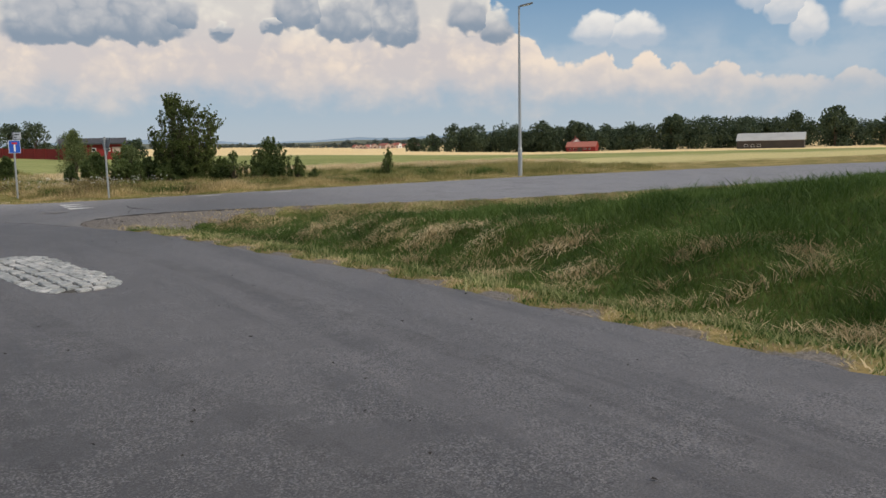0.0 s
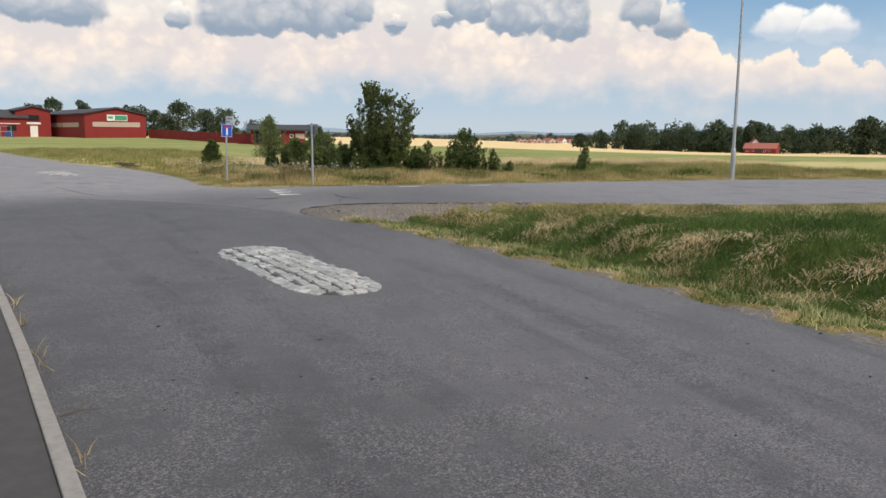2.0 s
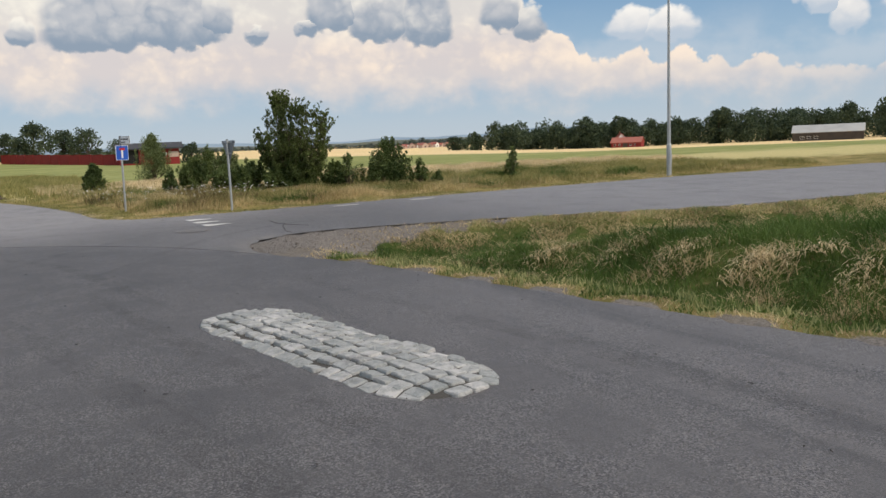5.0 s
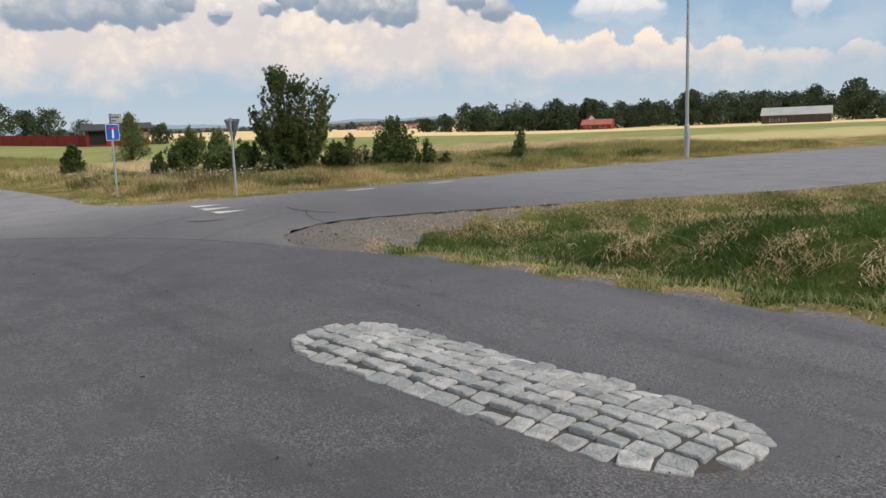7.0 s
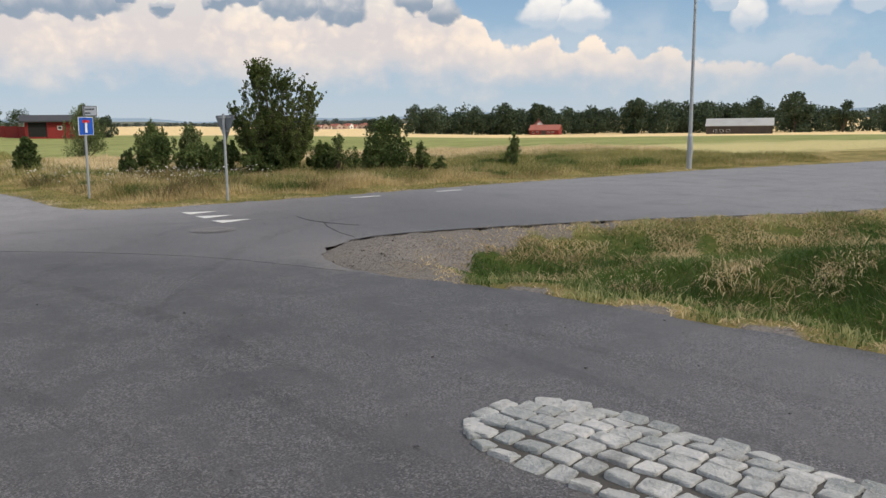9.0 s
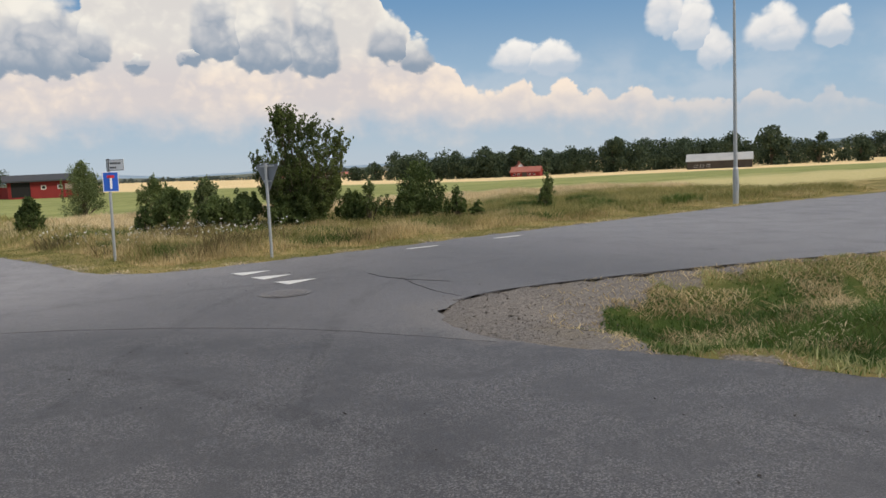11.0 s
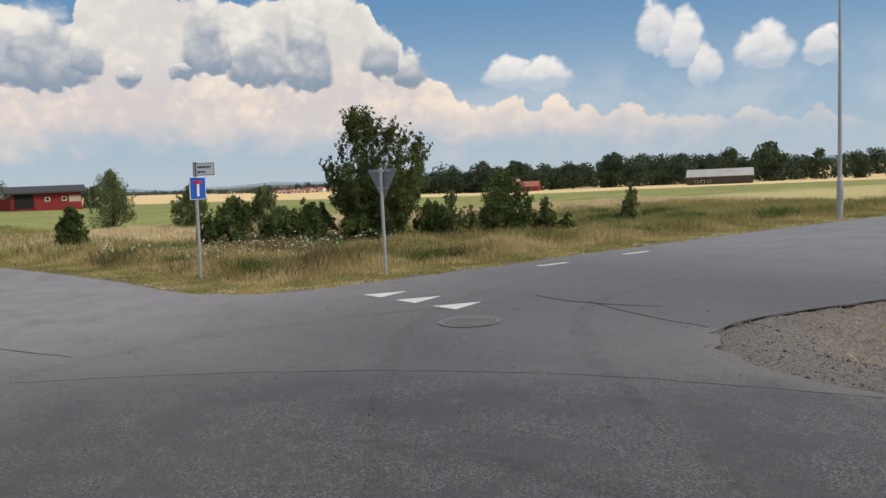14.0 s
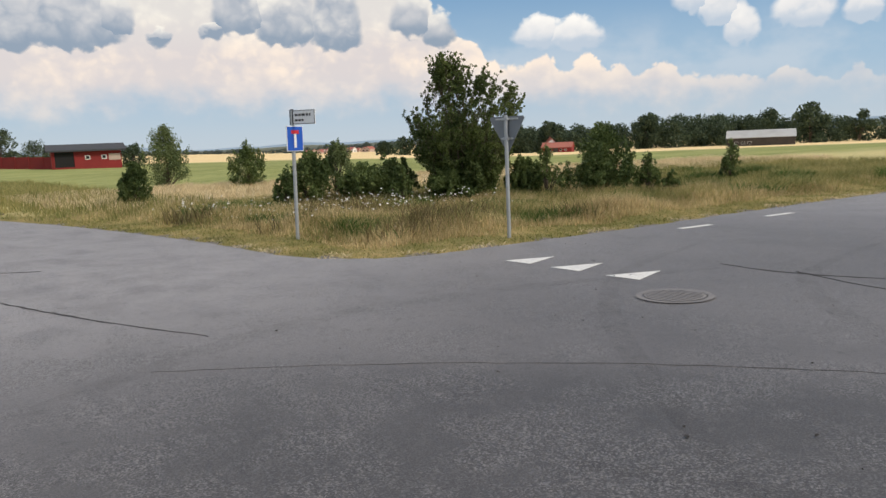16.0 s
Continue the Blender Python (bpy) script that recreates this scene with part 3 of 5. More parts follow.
def make_pavement():
    """The footway beside the kerb, and the kerb's stones."""
    edge = [(x - 0.083, y) for x, y in WEST_EDGE]
    back = [(x - 2.1, y) for x, y in reversed(WEST_EDGE)]
    tagged(part("pavement", slab(edge + back, -0.1, 0.085), PAVING), "dark asphalt footway raised behind a kerb", "pavement", kind="structure")
    kerb = thing("kerb", "weathered pale granite kerb along the footway", "kerb", kind="structure")
    line = along([p for p in WEST_EDGE if -45 < p[1] < 75], 1.0)
    shared = {}
    rng = random.Random(3)
    for (ax, ay), (bx, by) in zip(line, line[1:]):
        size = round(math.dist((ax, ay), (bx, by)), 2)
        if size not in shared:
            bm = box(-0.04, 0.04, 0.006, size - 0.006, -0.1, 0.1, bevel=0.012)
            me = bpy.data.meshes.new("kerb_stone")
            bm.to_mesh(me)
            bm.free()
            me.materials.append(KERB)
            shared[size] = me
        ob = new("kerb_stone", shared[size])
        ob.parent = kerb
        ob.matrix_world = pose(ax - 0.04 + rng.uniform(-0.006, 0.006), ay, rng.uniform(-0.006, 0.006), 0, 0, -math.degrees(math.atan2(bx - ax, by - ay)))


make_pavement()


# ---- cobbled islands in the road ----
STONE = bpy.data.materials.new("cobble_granite")


def stone_material():
    STONE.use_nodes = True
    tree = STONE.node_tree
    shader = tree.nodes["Principled BSDF"]
    shader.inputs["Roughness"].default_value = 0.75
    info = tree.nodes.new("ShaderNodeObjectInfo")
    at = place_of(tree)
    each = Val(tree, info.outputs["Random"])
    grain = noise_of(tree, at, 60, 4, 0.65)
    stain = noise_of(tree, at, 9, 4, 0.6)
    colour = mixed(tree, each, (0.31, 0.325, 0.32), (0.55, 0.54, 0.525))
    colour = mixed(tree, stain.step(0.40, 0.68) * 0.62, colour, (0.18, 0.20, 0.192))
    dust = noise_of(tree, at, 2.6, 4, 0.65, shift=(3, 1, 0))
    colour = mixed(tree, dust.step(0.52, 0.70) * 0.55, colour, (0.16, 0.152, 0.145))
    colour = mixed(tree, grain.step(0.5, 0.8) * 0.6, colour, (0.55, 0.54, 0.53))
    tree.links.new(colour, shader.inputs["Base Color"])
    rough = noise_of(tree, at, 24, 4, 0.6)
    bump(tree, shader, grain * 0.7 + stain + rough * 1.6, 0.9, 0.016)


stone_material()
JOINT = paint("joint_sand", (0.060, 0.056, 0.051), (0.10, 0.094, 0.086), 0.95, scale=40)


def cobbled_island(cx, cy, turn, length, width, label):
    """A low domed strip of setts with round ends; rows run along it."""
    isl = thing("traffic_island", label, "traffic island", pose(cx, cy, 0, 0, 0, turn), kind="structure")
    rng = random.Random(int(cx * 100))
    r = width / 2

    def half(y):
        """Half the width at y along the strip."""
        over = abs(y) - (length / 2 - r * 1.15)
        return r if over <= 0 else r * math.sqrt(max(0.0, 1 - (over / (r * 1.15)) ** 2))

    n = 40
    bm = bmesh.new()
    grid = []
    for i in range(n + 1):
        y = length * (i / n - 0.5)
        row = []
        for k in range(9):
            s = k / 4 - 1
            h = half(y) * 0.99
            row.append(bm.verts.new((s * h, y, -0.006 + 0.050 * (1 - s * s) * min(1, h / r + 0.0))))
        grid.append(row)
    for a, b in zip(grid, grid[1:]):
        for k in range(8):
            bm.faces.new((a[k], a[k + 1], b[k + 1], b[k]))
    part("bedding", bm, JOINT, isl)
    kinds = []
    for _ in range(18):
        # a worn sett: an uneven rounded outline, shoulder and slightly domed top
        bm = bmesh.new()
        n = 12
        shape = []
        skew, taper = rng.uniform(-0.10, 0.10), rng.uniform(-0.10, 0.10)
        cut = rng.uniform(0.08, 0.16)
        for cx, cy in ((1, 1), (-1, 1), (-1, -1), (1, -1)):
            ex, ey = 0.5 * cx * rng.uniform(0.93, 1.03), 0.5 * cy * rng.uniform(0.93, 1.03)
            corner = [(ex, ey - cy * cut), (ex - cx * cut * 0.3, ey - cy * cut * 0.3), (ex - cx * cut, ey)]
            for px, py in (corner if cx * cy > 0 else corner[::-1]):
                shape.append((px * (1 + taper * py * 2), py + skew * px))
        rings = []
        for grow, z in ((1.0, -0.9), (1.0, 0.15), (0.96, 0.40), (0.88, 0.50)):
            rings.append([bm.verts.new((px * grow, py * grow, z + (rng.uniform(-0.07, 0.05) if z > 0.35 else 0))) for px, py in shape])
        for lo, hi in zip(rings, rings[1:]):
            for i in range(n):
                bm.faces.new((lo[i], lo[(i + 1) % n], hi[(i + 1) % n], hi[i]))
        peak = bm.verts.new((rng.uniform(-0.1, 0.1), rng.uniform(-0.1, 0.1), 0.53))
        for i in range(n):
            bm.faces.new((rings[-1][i], rings[-1][(i + 1) % n], peak))
        me = bpy.data.meshes.new("cobblestone")
        bm.to_mesh(me)
        bm.free()
        me.materials.append(STONE)
        kinds.append(me)

    def lay(x, y, turn, wide, size):
        h = half(y) + 0.02
        z = 0.062 * (1 - min(1.0, (x / max(h, 0.05)) ** 2)) * min(1, h / r)
        ob = new("cobblestone", rng.choice(kinds))
        ob.parent = isl
        lean = math.degrees(math.atan(0.11 * x / r / r))
        ob.matrix_basis = pose(x + rng.uniform(-0.011, 0.011), y, z - 0.026 + rng.uniform(-0.004, 0.004), rng.uniform(-2.5, 2.5), lean + rng.uniform(-2.5, 2.5), turn + rng.choice((0, 180)) + rng.uniform(-4, 4)) @ Matrix.Diagonal((wide, size, 0.048, 1))

    # a rim that follows the oval, then rows along the strip inside it
    pitch = 0.142
    oval = [(s * max(0.0, half(t) - pitch / 2), t) for s, ts in ((1, range(-200, 201)), (-1, range(200, -201, -1))) for t in (q / 200 * (length / 2 - pitch / 2) for q in ts)]
    walked, at, want = 0.0, oval[0], rng.uniform(0.13, 0.2)
    start = oval[0]
    for a, b in zip(oval, oval[1:] + oval[:1]):
        walked += math.dist(a, b)
        if walked >= want:
            if math.dist(start, b) > 0.26:
                walked, start = 0.0, b
                continue
            turn = -math.degrees(math.atan2(b[0] - start[0], b[1] - start[1]))
            lay((start[0] + b[0]) / 2, (start[1] + b[1]) / 2, turn, pitch - 0.006, want - 0.008)
            walked, start, want = 0.0, b, rng.uniform(0.14, 0.21)
    inner = width - 2 * pitch
    rows = max(1, round(inner / pitch))
    step = inner / rows
    for row in range(rows):
        x = -inner / 2 + step * (row + 0.5)
        y, end = -length / 2 + pitch + 0.005, length / 2 - pitch - 0.005
        while y < end - 0.07:
            size = min(rng.uniform(0.14, 0.215), end - y)
            if end - y - size < 0.09:
                size = end - y
            mid = y + size / 2
            if abs(x) < half(mid) - pitch * 0.86:
                lay(x, mid, 0, step - rng.uniform(0.006, 0.018), size - rng.uniform(0.008, 0.022))
            y += size
    for s in (-1, 1):
        for dx in (-0.08, 0.08):
            lay(dx, s * (length / 2 - pitch * 0.55), 90, pitch - 0.01, 0.15)
    return isl


cobbled_island(2.70, 12.28, 10.0, 3.70, 0.98, "low oval island of pale granite setts set in asphalt")
cobbled_island(-2.15, 38.2, 14.0, 3.9, 1.15, "far oval island of pale granite setts")


# ---- marks on the road ----
def flat_mark(name, outline, z, mat, label, category):
    return tagged(part(name, slab(outline, z - 0.003, z), mat), label, category, kind="structure")


for y in (26.0, 25.15, 24.27):
    flat_mark("yield_marking", [(4.40, y + 0.24), (5.02, y), (4.42, y - 0.22)], 0.006, ROAD_WHITE, "white painted triangle on the give-way line", "road marking")
for x in (8.4, 10.75):
    flat_mark("edge_line", [(x, 26.64), (x + 0.72, 26.60), (x + 0.72, 26.72), (x, 26.76)], 0.006, ROAD_WHITE, "short white edge dash beside the verge", "road marking")


def crack(points, width, seed, mat=None):
    """A dark ragged seam in the asphalt."""
    rng = random.Random(seed)
    line = along(rounded(points), 0.12)
    left, right = [], []
    for i, (x, y) in enumerate(line):
        a, b = line[max(i - 1, 0)], line[min(i + 1, len(line) - 1)]
        nx, ny = -(b[1] - a[1]), b[0] - a[0]
        s = math.hypot(nx, ny) or 1
        w = width * rng.uniform(0.25, 1.0) * (0.3 + 0.7 * math.sin(math.pi * i / max(1, len(line) - 1)))
        j = rng.uniform(-0.012, 0.012)
        left.append((x + nx / s * (w / 2 + j), y + ny / s * (w / 2 + j)))
        right.append((x - nx / s * (w / 2 - j), y - ny / s * (w / 2 - j)))
    flat_mark("road_crack", left + right[::-1], 0.004, mat or CRACK, "dark tar-filled crack in worn asphalt", "crack")


crack([(5.85, 24.1), (5.75, 23.4), (5.85, 22.8), (6.1, 22.2)], 0.06, 1)
crack([(5.9, 23.2), (5.6, 22.4), (5.4, 21.6), (5.35, 21.0)], 0.03, 2)
crack([(-0.6, 24.1), (0.49, 23.34), (1.67, 22.29), (2.6, 21.2), (3.2, 20.3), (3.9, 18.6)], 0.007, 3, FAINT)
crack([(-1.4, 29.2), (-0.9, 27.6), (-0.45, 26.2), (0.1, 24.9)], 0.045, 4)
crack([(-0.9, 30.9), (-0.3, 30.5)], 0.06, 5)
crack([(5.1, 20.8), (5.9, 20.98), (7.2, 20.72), (9.2, 20.1), (11.2, 19.25), (12.6, 18.55), (14.2, 17.95), (20, 17.15), (27, 16.35)], 0.09, 6)


RUBBER, rubber_tree, rubber_shader, rubber_at = material("tyre_rubber", 0.8)


def rubber_material():
    """Thin worn rubber that the asphalt shows through."""
    rubber_shader.inputs["Base Color"].default_value = (0.03, 0.028, 0.028, 1)
    clear = rubber_tree.nodes.new("ShaderNodeBsdfTransparent")
    both = rubber_tree.nodes.new("ShaderNodeMixShader")
    worn = noise_of(rubber_tree, place_of(rubber_tree), 3.0, 5, 0.7)
    rubber_tree.links.new(worn.step(0.30, 0.85, 0.0, 0.17).socket, both.inputs[0])
    rubber_tree.links.new(clear.outputs[0], both.inputs[1])
    rubber_tree.links.new(rubber_shader.outputs[0], both.inputs[2])
    rubber_tree.links.new(both.outputs[0], rubber_tree.nodes["Material Output"].inputs["Surface"])


rubber_material()


def tyre_mark(points, width):
    line = along(rounded(points, 3), 0.2)
    left, right = [], []
    for i, (x, y) in enumerate(line):
        a, b = line[max(i - 1, 0)], line[min(i + 1, len(line) - 1)]
        nx, ny = -(b[1] - a[1]), b[0] - a[0]
        s = math.hypot(nx, ny) or 1
        w = width / 2 * math.sin(math.pi * (0.08 + 0.84 * i / (len(line) - 1)))
        left.append((x + nx / s * w, y + ny / s * w))
        right.append((x - nx / s * w, y - ny / s * w))
    bm = bmesh.new()
    rows = [(bm.verts.new((*p, 0.005)), bm.verts.new((*q, 0.005))) for p, q in zip(left, right)]
    for (a, b), (c, e) in zip(rows, rows[1:]):
        bm.faces.new((a, b, e, c))
    bm.normal_update()
    tagged(part("tyre_mark", bm, RUBBER), "faint dark tyre mark curving over the asphalt", "tyre mark", kind="structure")


tyre_mark([(1.6, 18.0), (2.75, 19.9), (3.99, 21.5), (5.0, 22.5), (6.0, 23.15), (8.5, 23.6)], 0.22)
tyre_mark([(0.1, 19.2), (1.5, 21.3), (3.0, 23.2), (4.6, 24.6), (7.2, 25.4)], 0.2)
tyre_mark([(-1.6, 23.6), (-0.6, 24.2), (1.1, 24.95), (3.0, 24.8), (5.6, 23.9)], 0.3)
tyre_mark([(0.5, 21.0), (1.25, 19.4), (1.5, 17.9), (1.9, 15.0)], 0.24)
tyre_mark([(-0.1, 17.5), (0.9, 13.0), (1.6, 9.0), (2.1, 5.0)], 0.3)
tyre_mark([(1.3, 16.5), (1.75, 13.0), (2.2, 10.0), (3.2, 5.0), (3.9, 2.0)], 0.3)
tyre_mark([(3.6, 16.0), (4.1, 12.5), (4.6, 8.0), (5.2, 2.0)], 0.3)


def manhole(x, y):
    cover = thing("manhole_cover", "round dark cast-iron manhole cover in the asphalt", "manhole", pose(x, y, 0.004))
    for name, r0, r1, z in (("ring", 0.30, 0.36, 0.006), ("lid", 0.0, 0.285, 0.008)):
        bm = bmesh.new()
        n = 36
        outer = [bm.verts.new((r1 * math.cos(i * math.tau / n), r1 * math.sin(i * math.tau / n), z)) for i in range(n)]
        if r0:
            inner = [bm.verts.new((r0 * math.cos(i * math.tau / n), r0 * math.sin(i * math.tau / n), z)) for i in range(n)]
            for i in range(n):
                bm.faces.new((inner[i], outer[i], outer[(i + 1) % n], inner[(i + 1) % n]))
        else:
            bm.faces.new(outer)
        part(name, bm, IRON, cover)
    for k in range(-4, 5):
        h = math.sqrt(0.26 ** 2 - (k * 0.055) ** 2)
        part("rib", box(k * 0.055 - 0.012, k * 0.055 + 0.012, -h, h, 0.004, 0.014, bevel=0.003), IRON, cover)


manhole(3.98, 23.23)


# ---- signs and the street lamp ----
def text_bars(parent, x0, z, widths, height, y):
    """Words that cannot be read, as plain bars."""
    x = x0
    for w in widths:
        part("lettering", box(x, x + w, y - 0.002, y, z, z + height), INK, parent)
        x += w + height * 0.5


def no_through_road_sign(x, y):
    sign = thing("dead_end_sign", "blue dead-end road sign on a leaning galvanised post", "road sign", pose(x, y, -0.05, 0.8, 0.6, 19))
    part("post", tube([(0, 0, -0.3), (0, 0, 2.2)], [0.03, 0.03], 14), GALV, sign)
    part("cap", tube([(0, 0, 2.2), (0, 0, 2.215)], [0.033, 0.02], 14), INK, sign)
    panel = part("panel", box(-0.184, 0.184, -0.047, -0.035, 1.53, 1.945, bevel=0.004), SIGN_WHITE, sign)
    part("blue_field", box(-0.172, 0.172, -0.0495, -0.046, 1.542, 1.933), SIGN_BLUE, panel)
    part("white_stem", box(-0.026, 0.026, -0.0525, -0.049, 1.59, 1.83), SIGN_WHITE, panel)
    part("red_bar", box(-0.085, 0.085, -0.0535, -0.049, 1.815, 1.875), SIGN_RED, panel)
    for z in (1.58, 1.86):
        part("clamp", box(-0.05, 0.05, -0.036, 0.034, z - 0.015, z + 0.015, bevel=0.004), GALV, sign)
    plate = part("name_plate", box(0.0, 0.5, -0.012, 0.0, 1.965, 2.20, bevel=0.003), SIGN_WHITE, sign)
    plate.matrix_basis = pose(0, 0, 0, 0, 0, -86)
    part("plate_holder", box(-0.04, 0.035, -0.02, 0.008, 1.955, 2.21, bevel=0.003), INK, plate)
    for x0, x1, z0, z1 in ((0.008, 0.492, 2.184, 2.192), (0.008, 0.492, 1.973, 1.981), (0.484, 0.492, 1.973, 2.192)):
        part("border", box(x0, x1, -0.0145, -0.011, z0, z1), INK, plate)
    text_bars(plate, 0.07, 2.10, (0.06, 0.05, 0.07, 0.05, 0.03), 0.038, -0.012)
    text_bars(plate, 0.07, 2.015, (0.06, 0.05, 0.04), 0.036, -0.012)
    return sign


def yield_sign(x, y, turn):
    """Stands with its grey back towards the footway."""
    sign = thing("yield_sign", "triangular yield sign seen from its grey back on a steel post", "road sign", pose(x, y, 0, 0, 0, turn))
    part("post", tube([(0, 0, -0.3), (0, 0, 1.90)], [0.03, 0.03], 14), GALV, sign)
    part("cap", tube([(0, 0, 1.90), (0, 0, 1.915)], [0.033, 0.02], 14), INK, sign)

    def triangle(name, w, top, tip, y0, y1, mat, parent):
        bm = bmesh.new()
        rim = []
        for cx, cz in ((-w / 2, top), (w / 2, top), (0, tip)):
            rim.append((cx, cz))
        pts = []
        for i in range(3):
            p, a, b = Vector(rim[i]), Vector(rim[i - 1]), Vector(rim[(i + 1) % 3])
            for q, f in ((a, 0.06), (b, 0.06)):
                pts.append(p + (q - p) * f)
        low = [bm.verts.new((p.x, y0, p.y)) for p in pts]
        high = [bm.verts.new((p.x, y1, p.y)) for p in pts]
        bm.faces.new(low)
        bm.faces.new(high[::-1])
        for i in range(len(pts)):
            bm.faces.new((low[i], high[i], high[(i + 1) % len(pts)], low[(i + 1) % len(pts)]))
        bmesh.ops.recalc_face_normals(bm, faces=bm.faces)
        return part(name, bm, mat, parent)

    panel = triangle("panel", 0.66, 1.88, 1.30, -0.047, -0.035, SIGN_BACK, sign)
    triangle("red_face", 0.65, 1.875, 1.31, -0.0495, -0.046, SIGN_RED, panel)
    triangle("white_face", 0.44, 1.81, 1.43, -0.053, -0.049, SIGN_WHITE, panel)
    for z, w in ((1.84, 0.2), (1.54, 0.11)):
        part("bracket", box(-w, w, -0.036, -0.022, z - 0.014, z + 0.014, bevel=0.003), GALV, sign)
        part("clamp", box(-0.045, 0.045, -0.034, 0.036, z - 0.02, z + 0.02, bevel=0.004), GALV, sign)
    return sign


no_through_road_sign(3.68, 30.80)
yield_sign(6.03, 28.10, 109)


def street_lamp(x, y, h):
    lamp = thing("street_lamp", "tall slim galvanised street lamp with a flat head", "street lamp", pose(x, y, 0, 0.15, 0.3, 0))
    part("base", tube([(0, 0, -0.3), (0, 0, 1.1), (0, 0, 1.16)], [0.088, 0.088, 0.065], 18), GALV, lamp)
    part("door", box(-0.045, 0.045, -0.095, -0.08, 0.45, 0.85, bevel=0.004), GALV, lamp)
    part("pole", tube([(0, 0, 1.16), (0, 0, h * 0.6), (0, 0, h)], [0.064, 0.05, 0.036], 16), GALV, lamp)
    part("arm", tube([(0, 0, h - 0.04), (0, 0, h + 0.03), (0.05, -0.035, h + 0.045)], [0.036, 0.034, 0.03], 10), GALV, lamp)
    head = part("head", box(-0.09, 0.09, 0, 0.54, -0.03, 0.03, bevel=0.02), SIGN_BACK, lamp)
    head.matrix_basis = pose(0.02, -0.014, h + 0.045, 12, 0, -125)
    part("lens", box(-0.08, 0.08, 0.1, 0.44, -0.042, -0.034), SIGN_WHITE, head)


street_lamp(21.9, 28.0, 6.74)


# ---- trees and bushes ----
def leaf_mesh(name, centres, radii, per, size, mat, parent, seed, hang=0.3, shell=0.55):
    """Many small leaves in clumps: each a bent diamond of two triangles."""
    rng = np.random.default_rng(seed)
    centres, radii = np.asarray(centres, float), np.asarray(radii, float)
    reach_of = radii.mean(axis=1) if radii.ndim == 2 else radii
    counts = np.clip(per * (reach_of / reach_of.mean()) ** 1.7, per * 0.12, per * 2.2).astype(int)
    which = np.repeat(np.arange(len(centres)), counts)
    n = len(which)
    way = rng.normal(size=(n, 3))
    way /= np.linalg.norm(way, axis=1)[:, None]
    reach = shell + (1 - shell) * rng.random(n) ** 0.6
    spread = radii[which] if radii.ndim == 2 else radii[which][:, None]
    at = centres[which] + way * reach[:, None] * spread
    a = rng.normal(size=(n, 3)) + way * 0.6
    a[:, 2] -= hang
    a /= np.linalg.norm(a, axis=1)[:, None]
    b = np.cross(a, rng.normal(size=(n, 3)))
    b /= np.linalg.norm(b, axis=1)[:, None] + 1e-9
    c = np.cross(a, b)
    s = size * rng.uniform(0.6, 1.3, n)[:, None]
    verts = np.stack([at - a * s * 0.5, at + b * s * 0.3 + c * s * 0.1, at + a * s * 0.5, at - b * s * 0.3 + c * s * 0.1], axis=1).reshape(-1, 3)
    i = np.arange(n) * 4
    faces = np.concatenate([np.stack([i, i + 1, i + 2], 1), np.stack([i, i + 2, i + 3], 1)])
    return mesh_from(name, verts, faces, mat, parent)


def stems(name, base, tips, r0, mat, parent, seed):
    """A trunk or several limbs from the base to the tips."""
    rng = random.Random(seed)
    bm = bmesh.new()
    for tx, ty, tz, r in tips:
        pts = []
        for k in range(5):
            f = k / 4
            pts.append((base[0] + (tx - base[0]) * f ** 1.3 + rng.uniform(-0.04, 0.04) * tz * f * 0.4, base[1] + (ty - base[1]) * f ** 1.3 + rng.uniform(-0.04, 0.04) * tz * f * 0.4, base[2] + (tz - base[2]) * f))
        add_tube(bm, pts, [r * (1 - 0.8 * k / 4) for k in range(5)], 6)
    return part(name, bm, mat, parent)


def bush(x, y, height, width, seed, label, leaf=0.085, per=46, clumps=46, upright=0.0, mat=None, name="bush", category="bush", z=0.0):
    """Shrub with many stems from the ground; shoots stand out of its outline."""
    rng = random.Random(seed)
    ob = thing(name, label, category, pose(x, y, z - 0.03, 0, 0, rng.uniform(0, 360)))
    centres, radii, tips = [], [], []
    for k in range(clumps):
        f = (k + rng.random()) / clumps
        hz = height * (0.06 + 0.86 * f ** 0.9)
        wide = width / 2 * (1.02 - f) ** 0.75 * min(1.0, 0.45 + f * 3.5) if upright >= 0.5 else width / 2 * (math.sin(math.pi * min(1.0, 0.22 + 0.76 * f)) ** (0.7 + upright)) * (0.85 if f < 0.85 else 0.7)
        ang = rng.uniform(0, math.tau)
        rr = wide * math.sqrt(rng.random())
        c = (rr * math.cos(ang), rr * math.sin(ang), hz)
        centres.append(c)
        s = rng.uniform(0.06, 0.22) * (height + width) / 2 * 0.9
        radii.append((s, s, s * rng.uniform(0.8, 1.15)))
        if k % 4 == 0:
            tips.append((*c[:2], c[2], 0.012 + 0.006 * height))
    for _ in range(22):
        ang, rr = rng.uniform(0, math.tau), width / 2 * math.sqrt(rng.random()) * 0.95
        top = height * (1.12 - (0.62 if upright >= 0.5 else 0.45) * rr / (width / 2) + rng.uniform(-0.2, 0.08))
        for q in range(4):
            centres.append((rr * math.cos(ang) + rng.gauss(0, 0.04), rr * math.sin(ang) + rng.gauss(0, 0.04), top - q * 0.07 * height))
            tuft = (0.03 * width + 0.04) * rng.uniform(0.6, 1.3)
            radii.append((tuft, tuft, 0.06 * height))
        tips.append((rr * math.cos(ang), rr * math.sin(ang), top, 0.012))
    stems("stem", (0, 0, 0), tips, 0.02, BARK, ob, seed)
    leaf_mesh("crown", centres, radii, per, leaf, mat or LEAF_BUSH, ob, seed, hang=-0.15, shell=0.05)
    return ob


